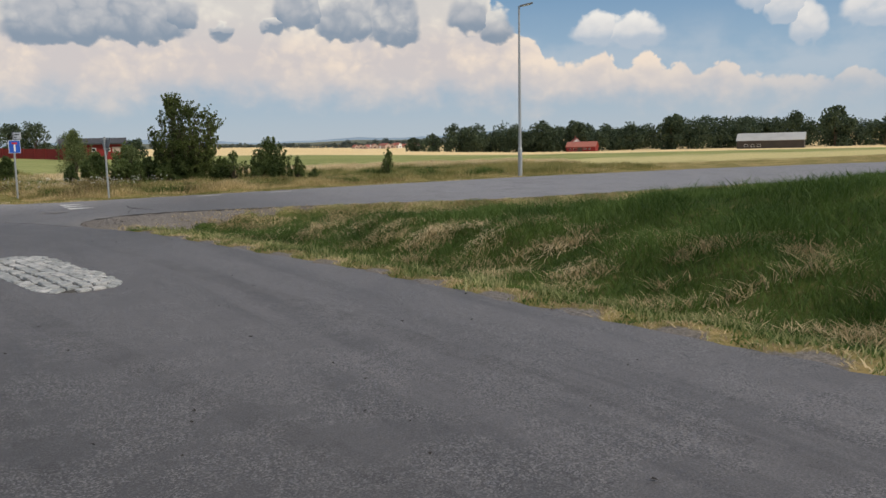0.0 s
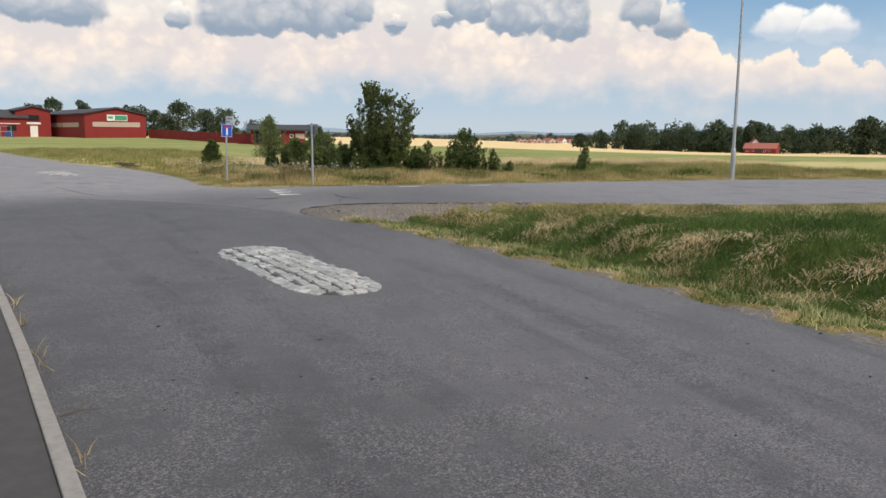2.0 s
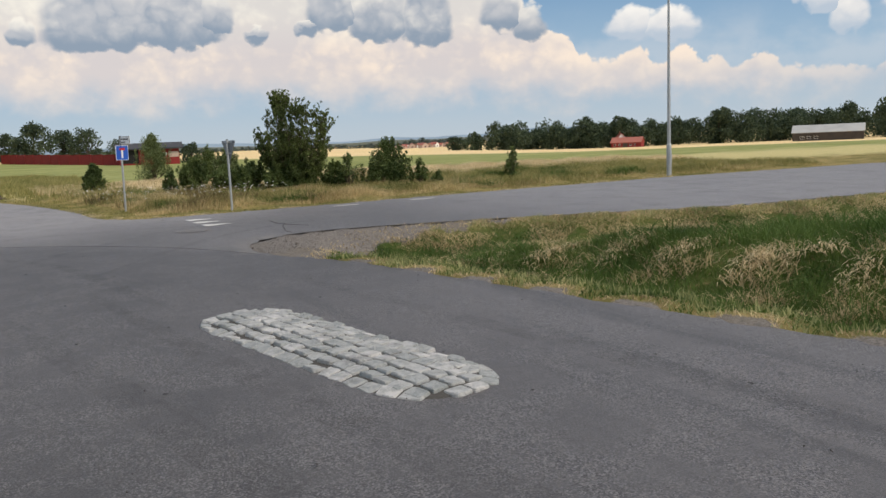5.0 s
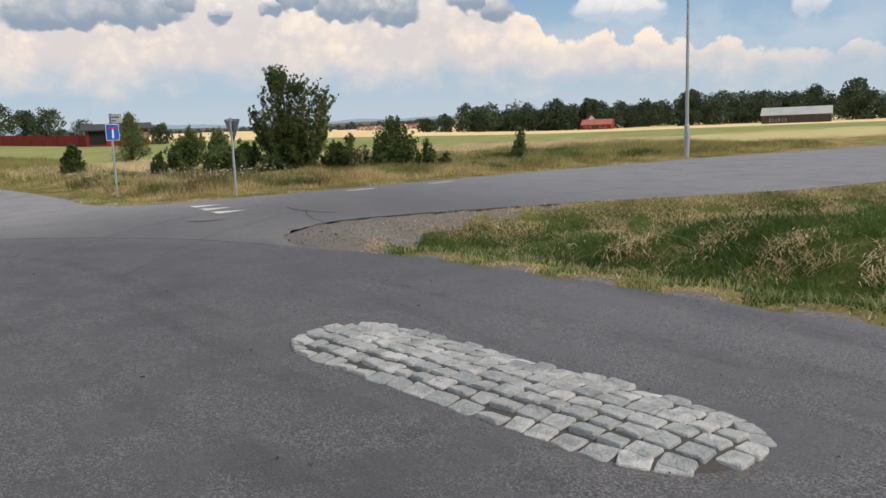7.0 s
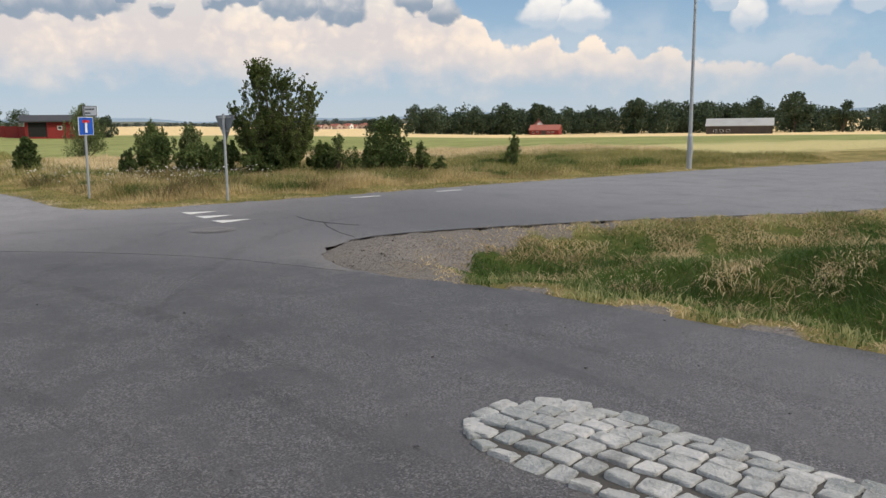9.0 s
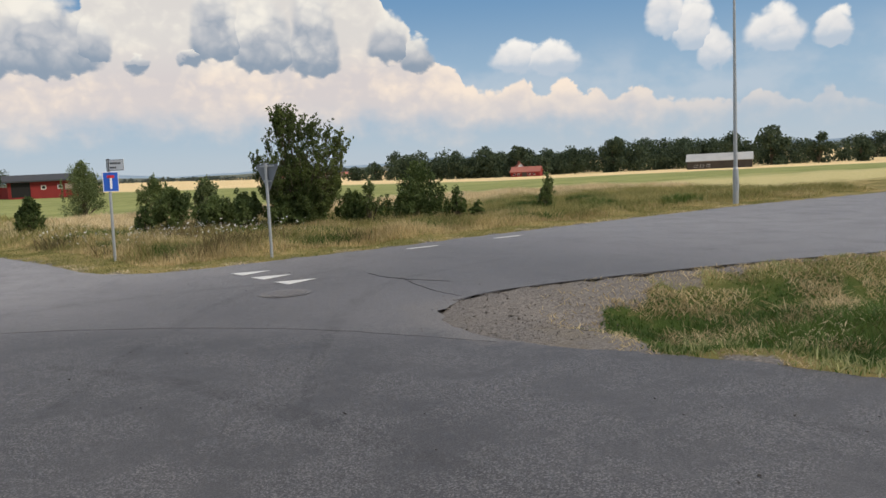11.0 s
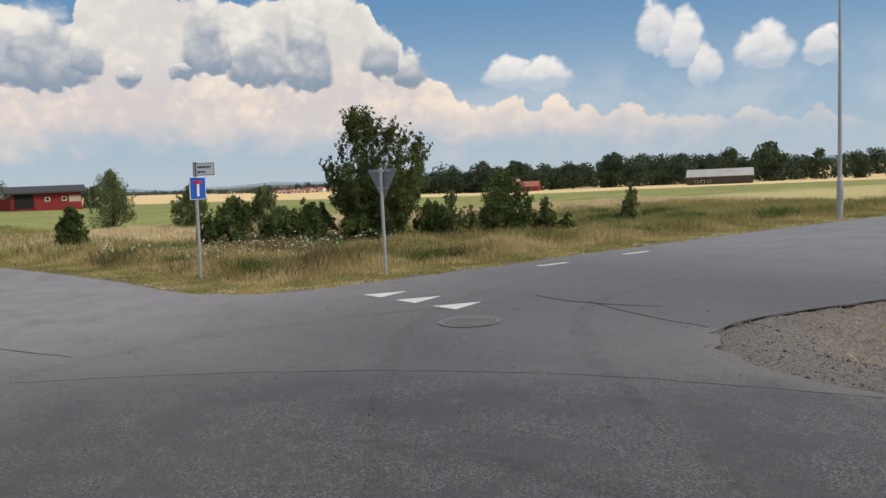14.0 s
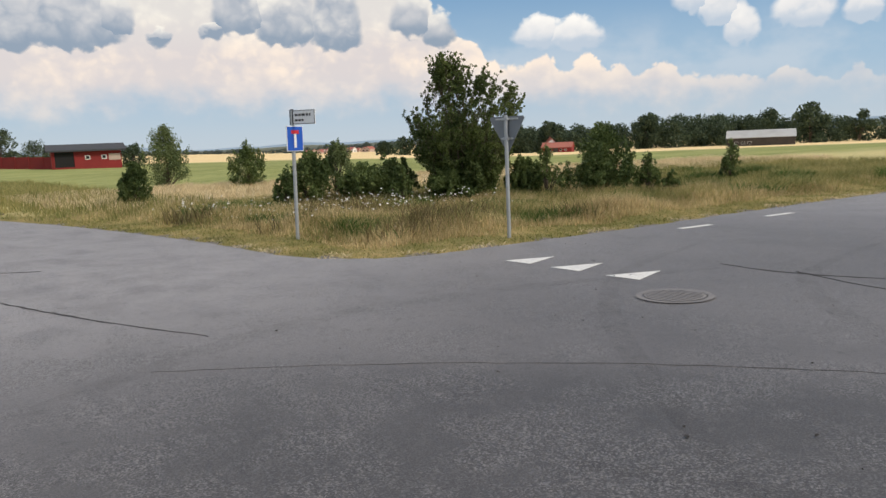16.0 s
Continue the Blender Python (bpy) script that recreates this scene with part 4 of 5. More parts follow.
# outline of the tree's crown: height share, reach to one side and to the other
CROWN = [(0.0, 1.0, 0.9), (0.2, 1.05, 1.1), (0.34, 1.1, 1.2), (0.44, 1.25, 1.35), (0.56, 1.35, 1.5), (0.66, 1.35, 1.42), (0.73, 1.12, 1.42), (0.8, 0.82, 1.3), (0.87, 0.66, 0.7), (0.94, 0.62, 0.1), (1.0, 0.55, -0.3)]


def young_tree(x, y, height, seed):
    """The broad young tree on the verge: limbs fan from the ground and end in leafy shoots that the wind has bent."""
    rng = random.Random(seed)
    ob = thing("tree", "broad young deciduous tree with ragged shoots on the verge", "tree", pose(x, y, -0.03, 0, 0, -30))
    shares = [c[0] for c in CROWN]

    def sides(f):
        return float(np.interp(f, shares, [c[1] for c in CROWN])), float(np.interp(f, shares, [c[2] for c in CROWN]))

    def inside(f, reach):
        """A place in the crown at share f, reach from its axis (0) to its skin (1)."""
        near, far = sides(f)
        ang = rng.uniform(0, math.tau)
        half = (near + far) / 2
        return (far - near) / 2 + half * reach * math.cos(ang), half * 0.9 * reach * math.sin(ang), height * f

    centres, radii = [], []
    bm = bmesh.new()
    add_tube(bm, [(0, 0, -0.2), (0.03, 0.02, 0.5), (-0.05, 0, 1.2), (-0.1, 0.05, height * 0.62), (-0.25, 0.1, height * 0.9)], [0.075, 0.06, 0.045, 0.03, 0.01], 8)

    def limb(tip, r0, leaves, tuft):
        """A bent limb to the tip; tufts of leaves sit along its outer part."""
        base = Vector((rng.uniform(-0.06, 0.06), rng.uniform(-0.06, 0.06), min(tip[2] * 0.45, rng.uniform(0.05, 0.5) * height)))
        tip = Vector(tip)
        mid = base.lerp(tip, 0.5) + Vector((tip.x, tip.y, 0)) * 0.16 - Vector((0, 0, 0.06 * height))
        pts = [base * (1 - t) ** 2 + mid * 2 * t * (1 - t) + tip * t * t for t in (0, 0.25, 0.5, 0.75, 1)]
        add_tube(bm, pts, [r0, r0 * 0.75, r0 * 0.5, r0 * 0.3, r0 * 0.15], 5)
        for _ in range(leaves):
            t = 1 - rng.random() ** 1.5 * 0.62
            at = base * (1 - t) ** 2 + mid * 2 * t * (1 - t) + tip * t * t
            wide = tuft * (0.6 + 1.5 * (1 - t))
            centres.append((at.x + rng.gauss(0, wide * 0.9), at.y + rng.gauss(0, wide * 0.9), at.z + rng.gauss(0, wide * 0.7)))
            radii.append((wide, wide, wide * 1.25))
        return tip

    # the body of the crown, dense below and thinner above
    for k in range(230):
        f = rng.random() ** 1.25 * 0.84
        tip = inside(f + 0.02, math.sqrt(rng.uniform(0.05, 0.90 if f < 0.6 else 0.7)))
        limb(tip, 0.016, 5 if f < 0.5 else 3, rng.uniform(0.09, 0.17) if f < 0.5 else rng.uniform(0.06, 0.12))
    # leafy shoots on the skin and the top, bent to one side
    for k in range(300):
        f = 0.25 + 0.75 * rng.random() ** 0.85 if k < 260 else rng.uniform(0.82, 1.0)
        foot = inside(min(f, 0.98), rng.uniform(0.74, 0.98))
        long = rng.uniform(0.2, 0.5) * (0.8 + 0.4 * f)
        way = Vector((foot[0] * 0.25 + rng.gauss(0.03, 0.2), foot[1] * 0.25 + rng.gauss(0, 0.2), rng.uniform(0.4, 1.0))).normalized()
        if k % 3 == 0:
            limb(foot, 0.010, 2, 0.06)
        pts = [Vector(foot) + way * long * t + Vector((0.05 * t * t, 0, -0.02 * t * t)) for t in (-0.5, 0, 0.35, 0.7, 1.0)]
        add_tube(bm, pts, [0.006, 0.005, 0.004, 0.003, 0.002], 4)
        for t in (0.0, 0.3, 0.55, 0.8, 1.0):
            at = Vector(foot) + way * long * t + Vector((0.05 * t * t, 0, 0))
            size = (0.082 - 0.04 * t) * rng.uniform(0.35, 1.15)
            centres.append((at.x + rng.gauss(0, 0.035), at.y + rng.gauss(0, 0.035), at.z + rng.gauss(0, 0.03)))
            radii.append((size, size, size * 1.3))
    part("trunk", bm, BARK, ob)
    leaf_mesh("crown", centres, radii, 34, 0.062, LEAF, ob, seed, hang=-0.25, shell=0.1)
    return ob


young_tree(10.0, 34.6, 3.28, 4)
BUSHES = [
    # x, y, height, width, seed, upright
    (4.1, 42.3, 1.35, 1.0, 11, 0.6), (10.5, 50.0, 1.75, 1.8, 13, 0.1), (6.0, 36.4, 1.05, 0.5, 23, 0.6), (7.0, 37.0, 1.45, 1.15, 14, 0.3),
    (7.9, 35.9, 1.1, 1.35, 15, 0.0), (8.2, 34.7, 1.15, 0.5, 17, 0.6), (11.3, 33.8, 1.05, 1.0, 24, 0.1), (11.6, 33.3, 1.35, 0.8, 18, 0.5),
    (12.8, 32.6, 1.8, 1.9, 19, 0.5), (12.6, 32.4, 1.0, 1.5, 28, 0.0), (8.9, 36.2, 1.2, 1.4, 29, 0.1), (13.8, 32.0, 1.1, 0.6, 20, 0.6), (14.4, 31.8, 0.6, 0.4, 27, 0.6), (18.3, 32.8, 1.25, 0.62, 21, 0.7),
    (10.9, 36.0, 1.3, 1.4, 22, 0.2), (9.4, 34.2, 0.95, 1.2, 25, 0.0),
]
for bx, by, bh, bw, seed, up in BUSHES:
    slim = bw < 0.9
    bush(bx, by, bh, bw, seed, "slim young shrub standing in tall dry grass" if slim else "dense dark green shrub among tall dry grass", upright=up, clumps=14 if slim else 60, per=15 if slim else 56, leaf=0.078)
bush(8.3, 53.5, 2.9, 2.0, 12, "tall feathery grey-green willow bush in the meadow", upright=0.5, clumps=80, per=80, leaf=0.07, mat=LEAF_PALE)
bush(8.7, 38.8, 1.7, 1.15, 16, "airy pale green shrub behind the darker ones", upright=0.2, clumps=40, per=44, leaf=0.07, mat=LEAF_PALE)


# ---- grass ----
def blades(name, places, height, width, mat, label, seed, lean=0.35, category="grass"):
    """Single blades of grass on the ground."""
    rng = np.random.default_rng(seed)
    n = len(places)
    h = height * rng.uniform(0.45, 1.25, n) if np.isscalar(height) else height * rng.uniform(0.6, 1.2, n)
    ang = rng.uniform(0, math.tau, n)
    side = np.stack([np.cos(ang), np.sin(ang), np.zeros(n)], 1) * (width * rng.uniform(0.6, 1.4, n))[:, None]
    bend = rng.normal(0, lean, (n, 2)) * h[:, None]
    base = places
    mid = base.copy()
    mid[:, 2] += h * 0.55
    mid[:, :2] += bend * 0.35
    tip = base.copy()
    tip[:, 2] += h
    tip[:, :2] += bend
    verts = np.stack([base - side, base + side, mid + side * 0.8, mid - side * 0.8, tip], axis=1).reshape(-1, 3)
    i = np.arange(n) * 5
    faces = np.concatenate([np.stack([i, i + 1, i + 2], 1), np.stack([i, i + 2, i + 3], 1), np.stack([i + 3, i + 2, i + 4], 1)])
    return tagged(mesh_from(name, verts, faces, mat), label, category, kind="stuff")


def scatter(n, x0, x1, y0, y1, seed, keep):
    """Random places on the open ground where keep(x, y, d, random) holds."""
    rng = np.random.default_rng(seed)
    x, y = rng.uniform(x0, x1, n), rng.uniform(y0, y1, n)
    on, d = inside_road(x, y), edge_distance(x, y)
    ok = ~on & keep(x, y, d, rng.random(n))
    x, y, d = x[ok], y[ok], d[ok]
    z = ground_height(x, y, d, on[ok])
    return np.stack([x, y, z], 1), d


def clump_field(x, y):
    return 0.5 + 0.25 * np.sin(x * 2.1 + 1.3 * np.sin(y * 1.7)) + 0.25 * np.sin(y * 2.6 + 1.1 * np.sin(x * 1.2 + 2))


# the verge past the junction
def patchy(x, y, s=1.0):
    return clump_field(x * 0.55 * s + 1.7, y * 0.6 * s)


p, d = scatter(240000, 1.0, 30, 27.3, 41, 1, lambda x, y, d, r: (d > 1.15) & (r < (0.15 + 0.85 * patchy(x, y)) * (0.35 + 0.65 * (y < 36))))
p = p[(p[:, 0] < 17) | (np.arange(len(p)) % 3 == 0)]
d = edge_distance(p[:, 0], p[:, 1])
blades("tall_grass", p, (1 - 0.45 * smooth(12, 19, p[:, 0])) * 0.08 + (1 - 0.45 * smooth(12, 19, p[:, 0])) * 0.25 * smooth(1.1, 2.3, d) * (0.45 + 0.7 * clump_field(p[:, 0] * 0.7, p[:, 1] * 0.7)), 0.006, GRASS_DRY, "tall dry straw-coloured grass on the verge", 1)
p, d = scatter(170000, 1.0, 30, 27.3, 40, 2, lambda x, y, d, r: (d > 0.12) & (r < 0.25 + 0.55 * (1 - patchy(x, y)) + 0.3 * (d < 1.2)))
blades("verge_grass", p, 0.035 + 0.26 * smooth(0.9, 2.6, d), 0.007, GRASS_MIX, "green and yellow grass at the asphalt's edge", 2, 0.6)
p, d = scatter(130000, 1.0, 22, 28.0, 38, 7, lambda x, y, d, r: (d > 1.9) & (r < 2.0 * (patchy(x + 4, y + 2, 1.6) - 0.52)))
blades("seed_heads", scatter(60000, 1.0, 9, 28.5, 37, 17, lambda x, y, d, r: (d > 1.3) & (r < 0.9 * (patchy(x + 9, y + 5, 1.3) - 0.6)))[0], 0.4, 0.010, WEED_BROWN, "brown seedy weeds standing in the verge", 17, 0.4)
blades("verge_weeds", p, 0.32 * (0.6 + 0.5 * patchy(p[:, 0], p[:, 1])), 0.011, GRASS_GREEN, "dark green weeds among the dry grass", 7, 0.5)
p, d = scatter(70000, 1.5, 30, 27.3, 32, 8, lambda x, y, d, r: (d < 0.42) & (r < 1.5 * patchy(x * 2, y * 2) - 0.3))
blades("cut_straw", p, 0.05, 0.007, SWATHE, "pale cut straw lying along the asphalt's edge", 8, 1.4)
p, d = scatter(90000, -14, 6, 38, 90, 3, lambda x, y, d, r: (d > 0.3) & (d < 14) & (r < 0.8))
blades("far_verge_grass", p, 0.08 + 0.26 * smooth(0.5, 2.5, d) * (0.4 + patchy(p[:, 0], p[:, 1])), 0.012, GRASS_MIX, "tall green and dry grass beside the far road", 3)
p, d = scatter(130000, 2.0, 34, 38, 53, 18, lambda x, y, d, r: (d > 2.5) & (y + 0.3 * x > 42) & (y + 0.3 * x < 56))
blades("meadow_grass", p, 0.26, 0.010, SWATHE, "pale bleached grass along the edge of the crop", 18, 0.5)
p, d = scatter(9000, 4.2, 9.5, 17, 21.2, 19, lambda x, y, d, r: (y < 21.1) & (grass_line(x, y) > -0.1) & (r < 0.75 - 0.8 * grass_line(x, y)) & (d > 0.25))
blades("gravel_straw", p, 0.05, 0.006, GRASS_STRAW, "thin dry straw scattered over the gravel", 19, 1.5)
# ditch and mound between the roads
def upper_bank(x, y):
    """The dry slope below the cross road."""
    back = np.interp(x, [5.3, 6.2, 7.2, 9.2, 11.2, 12.6, 14.2, 20], [20.85, 20.95, 20.7, 20.05, 19.2, 18.5, 17.9, 17.1]) - y
    return (1 - smooth(0.9, 2.3, back - 2.2 * (clump_field(x * 1.3, y * 1.5) - 0.5))) * (x > 6.0)


wedge = lambda x, y, d, r: (x > 3.5) & (y < 21.2) & (grass_line(x, y) < 0.0)
p, d = scatter(300000, 4, 22, 1, 21.2, 4, lambda x, y, d, r: wedge(x, y, d, r) & (d > 0.42) & (r < (0.35 + 0.6 * clump_field(x, y)) * (1 - 0.75 * upper_bank(x, y))))
blades("ditch_grass", p, 0.04 + 0.22 * smooth(0.6, 3.5, d) * (0.25 + 1.0 * clump_field(p[:, 0] * 0.9, p[:, 1] * 0.9)), 0.006, GRASS_GREEN, "lush green grass in the ditch and on the mound", 4, 0.7)
p, d = scatter(330000, 4, 22, 1, 21.2, 5, lambda x, y, d, r: wedge(x, y, d, r) & (d > 0.22) & (r < 0.45 * (d < 0.45) + 0.6 * (clump_field(x * 1.5 + 3, y * 1.9) + 0.25 * np.sin(x * 5 + y * 7) > 0.64) * smooth(1.4, 2.2, d) * (1 - smooth(4.2, 5.2, d)) + 1.0 * upper_bank(x, y) * (clump_field(x * 1.7, y * 1.7) > 0.15)))
blades("ditch_straw", p, 0.04 + 0.11 * smooth(0.3, 3.0, d), 0.007, GRASS_STRAW, "dry yellowed grass lying in the ditch", 5, 1.3)
p, d = scatter(26000, 4, 22, 1, 21.2, 9, lambda x, y, d, r: wedge(x, y, d, r) & (d > 4.0) & (y < 17) & (clump_field(x * 1.7, y * 1.7 + 1) > 0.72))
blades("mound_weeds", p, 0.30, 0.012, GRASS_GREEN, "taller dark weeds on the mound", 9, 0.6)


p, d = scatter(120000, 4, 22, 1, 21.2, 10, lambda x, y, d, r: wedge(x, y, d, r) & (d > 0.2 + 0.14 * r) & (d < 0.9) & (clump_field(x * 3.1, y * 2.7) > 0.22))
blades("edge_grass", p, 0.035 + 0.075 * smooth(0.2, 0.7, d), 0.006, GRASS_EDGE, "short green and yellow grass along the ditch edge", 10, 0.5)


def straw_tufts(spots, per, seed):
    """Long pale straw lying in swathes down the side of the ditch."""
    rng = np.random.default_rng(seed)
    x = np.concatenate([rng.normal(cx, 0.2, per) - 0.45 * q for (cx, cy), q in zip(spots, rng.uniform(-0.5, 0.5, (len(spots), per)))])
    y = np.concatenate([rng.normal(cy, 0.12, per) for cx, cy in spots])
    y = y + np.sin(x * 9.0) * 0.06
    z = ground_height(x, y) + rng.uniform(0.03, 0.10, len(x))
    n = len(x)
    ang = rng.normal(math.radians(205), 0.5, n)
    size = rng.uniform(0.12, 0.34, n)
    way = np.stack([np.cos(ang) * size, np.sin(ang) * size, rng.normal(-0.02, 0.05, n)], 1)
    side = np.stack([-np.sin(ang), np.cos(ang), np.zeros(n)], 1) * 0.006
    at = np.stack([x, y, z], 1)
    mid = at + way * 0.5 + np.array([0, 0, 0.03])
    verts = np.stack([at - side, at + side, mid + side, mid - side, at + way], axis=1).reshape(-1, 3)
    i = np.arange(n) * 5
    faces = np.concatenate([np.stack([i, i + 1, i + 2], 1), np.stack([i, i + 2, i + 3], 1), np.stack([i + 3, i + 2, i + 4], 1)])
    tagged(mesh_from("straw_swathes", verts, faces, SWATHE), "pale straw swathes lying on the ditch bank", "straw", kind="stuff")


straw_tufts([(8.6, 15.4), (8.9, 13.2), (8.8, 14.45), (9.2, 11.9), (9.5, 10.4), (8.0, 16.5), (9.1, 9.4), (9.6, 12.8), (7.4, 17.3)], 150, 21)


# ---- buildings and far trees ----
def gabled(name, label, category, x, y, z, turn, width, length, eave, ridge, wall_mat, roof_mat, over=0.35):
    """A gabled house: its gable at the local origin faces -y, and it runs back along +y."""
    ob = thing(name, label, category, pose(x, y, z, 0, 0, turn))
    w = width / 2
    for nm, yy in (("gable_wall", 0.0), ("gable_wall", length - 0.2)):
        bm = bmesh.new()
        front = [(-w, 0), (w, 0), (w, eave), (0, ridge), (-w, eave)]
        a = [bm.verts.new((px, yy, pz)) for px, pz in front]
        b = [bm.verts.new((px, yy + 0.2, pz)) for px, pz in front]
        bm.faces.new(a)
        bm.faces.new(b[::-1])
        for i in range(5):
            bm.faces.new((a[i], b[i], b[(i + 1) % 5], a[(i + 1) % 5]))
        bmesh.ops.recalc_face_normals(bm, faces=bm.faces)
        part(nm, bm, wall_mat, ob)
    for s in (-1, 1):
        part("side_wall", box(min(s * w, s * (w - 0.2)), max(s * w, s * (w - 0.2)), 0.2, length - 0.2, 0, eave - 0.02), wall_mat, ob)
        bm = bmesh.new()
        fall = (ridge - eave) / w
        prof = [(0, ridge + 0.02), (s * (w + over), eave - fall * over + 0.02), (s * (w + over), eave - fall * over + 0.2), (0, ridge + 0.22)]
        a = [bm.verts.new((px, -over, pz)) for px, pz in prof]
        b = [bm.verts.new((px, length + over, pz)) for px, pz in prof]
        bm.faces.new(a)
        bm.faces.new(b[::-1])
        for i in range(4):
            bm.faces.new((a[i], b[i], b[(i + 1) % 4], a[(i + 1) % 4]))
        bmesh.ops.recalc_face_normals(bm, faces=bm.faces)
        part("roof_slope", bm, roof_mat, ob)
    return ob


def polar(ex, ey, az, dist):
    return ex + dist * math.sin(radians(az)), ey + dist * math.cos(radians(az))


def ground_at(x, y):
    return float(ground_height(np.array([x]), np.array([y]))[0])


def side_windows(ob, wall_x, ys, z0, z1, w, mat=None):
    for y in ys:
        frame_ = part("window", box(wall_x - 0.06, wall_x + 0.06, y, y + w, z0, z1), WHITE_PAINT, ob)
        part("pane", box(wall_x - 0.07, wall_x + 0.07, y + 0.08, y + w - 0.08, z0 + 0.08, z1 - 0.08), DARK_OPEN, frame_)


HALL_Z = ground_at(-3.3, 151.0) - 0.15
hall = gabled("sports_hall", "red boarded hall with a dark roof and pale window band", "hall", -3.3, 151.0, HALL_Z, 24, 10.3, 24, 4.0, 5.0, RED_WALL, DARK_ROOF)
part("window_band", box(-3.9, 4.1, -0.08, 0.02, 1.95, 2.75), PALE_BAND, hall, "long pale window band")
for y0, y1 in ((2.5, 10.0), (10.6, 17.5)):
    part("side_band", box(-5.25, -5.1, y0, y1, 1.9, 2.65), PALE_BAND, hall)
board = part("sign_board", box(-1.5, 1.9, -0.14, 0.0, 2.95, 3.95), WHITE_PAINT, hall, "white and green sign board")
part("green_field", box(-0.2, 1.8, -0.16, -0.13, 3.05, 3.85), paint("board_green", (0.05, 0.30, 0.16), None, 0.5), board)
part("green_mark", box(-1.35, -0.5, -0.16, -0.13, 3.3, 3.7), paint("board_mark", (0.10, 0.36, 0.22), None, 0.5), board)

annex = gabled("entrance_block", "red two-storey entrance block with a dark roof", "building", -16.6, 158.5, HALL_Z, 20, 5.5, 9, 4.6, 5.3, RED_WALL, DARK_ROOF)
part("door", box(-0.6, 0.6, -0.08, 0.02, 0.0, 2.1), WHITE_PAINT, annex, "white door")
part("window", box(-0.9, 0.9, -0.08, 0.02, 3.0, 3.9), DARK_OPEN, annex)
part("notice", box(-1.1, 1.1, -0.08, 0.02, 2.35, 2.7), WHITE_PAINT, annex)
wing = gabled("long_wing", "low red wing with a dark roof beside the hall", "building", -32, 158.0, HALL_Z, -78, 8, 14, 3.4, 4.6, RED_WALL, DARK_ROOF)
part("porch", box(4.0, 5.6, 1, 7, 2.6, 2.8), DARK_ROOF, wing)
part("opening", box(3.95, 4.06, 2, 6, 0.1, 2.3), DARK_OPEN, wing)
for y0 in (8.5, 11.0):
    part("window", box(3.95, 4.06, y0, y0 + 1.4, 1.2, 2.2), DARK_OPEN, wing)
part("wall_stripe", box(3.97, 4.05, 1, 13, 2.35, 2.5), WHITE_PAINT, wing)
gate = thing("mesh_fence", "pale grey mesh fence before the low wing", "fence", pose(-31, 149.5, ground_at(-25, 149.5) - 0.1, 0, 0, 6))
for k in range(9):
    part("post", box(k * 1.5, k * 1.5 + 0.06, 0, 0.06, 0, 1.9), GALV, gate)
for z in (0.15, 1.0, 1.85):
    part("rail", box(0, 12, 0.01, 0.05, z, z + 0.05), GALV, gate)
bin_ = tagged(part("container", box(-0.6, 0.6, -0.5, 0.5, 0, 1.1, bevel=0.05), paint("container_blue", (0.03, 0.06, 0.20), None, 0.6)), "blue waste container by the hall", "container")
bin_.matrix_world = pose(-19.6, 152.5, ground_at(-19.6, 152.5) - 0.05, 0, 0, 10)

# low red fence from the hall to the shed
fence = thing("fence", "low red boarded fence across the meadow", "fence")
FENCE = along([(1.9, 151.5), (9.0, 136.0), (16.2, 122.6)], 2.4)
for (ax, ay), (bx, by) in zip(FENCE, FENCE[1:]):
    size = math.dist((ax, ay), (bx, by))
    z = ground_at((ax + bx) / 2, (ay + by) / 2)
    turn = math.degrees(math.atan2(by - ay, bx - ax))
    panel = part("fence_panel", box(0.02, size - 0.02, -0.03, 0.03, -0.2, 1.42), RED_WALL, fence)
    panel.matrix_world = pose(ax, ay, z, 0, 0, turn)
    post = part("post", box(-0.06, 0.06, -0.09, 0.05, -0.3, 1.5), RED_WALL, fence)
    post.matrix_world = pose(ax, ay, z, 0, 0, turn)

SHED_Z = ground_at(19, 122) - 0.1
shed = gabled("open_shed", "low red shed with a dark open bay beneath its roof", "shed", 15.6, 123.4, SHED_Z, -98, 4.0, 7.6, 2.25, 2.8, RED_WALL, DARK_ROOF, 0.55)
part("open_bay", box(1.96, 2.03, 0.3, 2.4, 0.35, 2.1), DARK_OPEN, shed, "dark open bay")
for y in (0.2, 2.45):
    part("post", box(1.95, 2.1, y, y + 0.14, 0, 2.2), RED_WALL, shed)
side_windows(shed, 2.0, (3.6, 5.4), 1.15, 1.65, 0.55)
part("light_panel", box(1.97, 2.05, 6.2, 7.5, 1.0, 1.75), PALE_BAND, shed, "pale panel on the wall")

BARN = polar(0, 10, 43.15, 378)
BARN_Z = ground_at(*BARN) - 0.2
barn = gabled("barn", "red wooden barn with a faded red roof", "barn", *BARN, BARN_Z, 36, 7.0, 13.5, 2.5, 4.6, RED_WALL, RED_TILE)
side_windows(barn, -3.5, (2.2, 4.2, 9.2, 11.2), 1.0, 1.8, 1.1)
part("barn_door", box(-3.58, -3.45, 6, 8.2, 0, 2.2), GREY_BOARDS, barn)
HOUSE = polar(0, 10, 41.75, 384)
farmhouse = gabled("farmhouse", "white farmhouse with a red tiled roof behind the barn", "house", *HOUSE, ground_at(*HOUSE) - 0.2, -30, 3.8, 6, 4.6, 6.6, WHITE_PAINT, RED_TILE)
for x0 in (-1.5, 0.5):
    for z0 in (1.2, 3.6):
        part("window", box(x0, x0 + 1.0, -0.06, 0.06, z0, z0 + 1.2), DARK_OPEN, farmhouse)
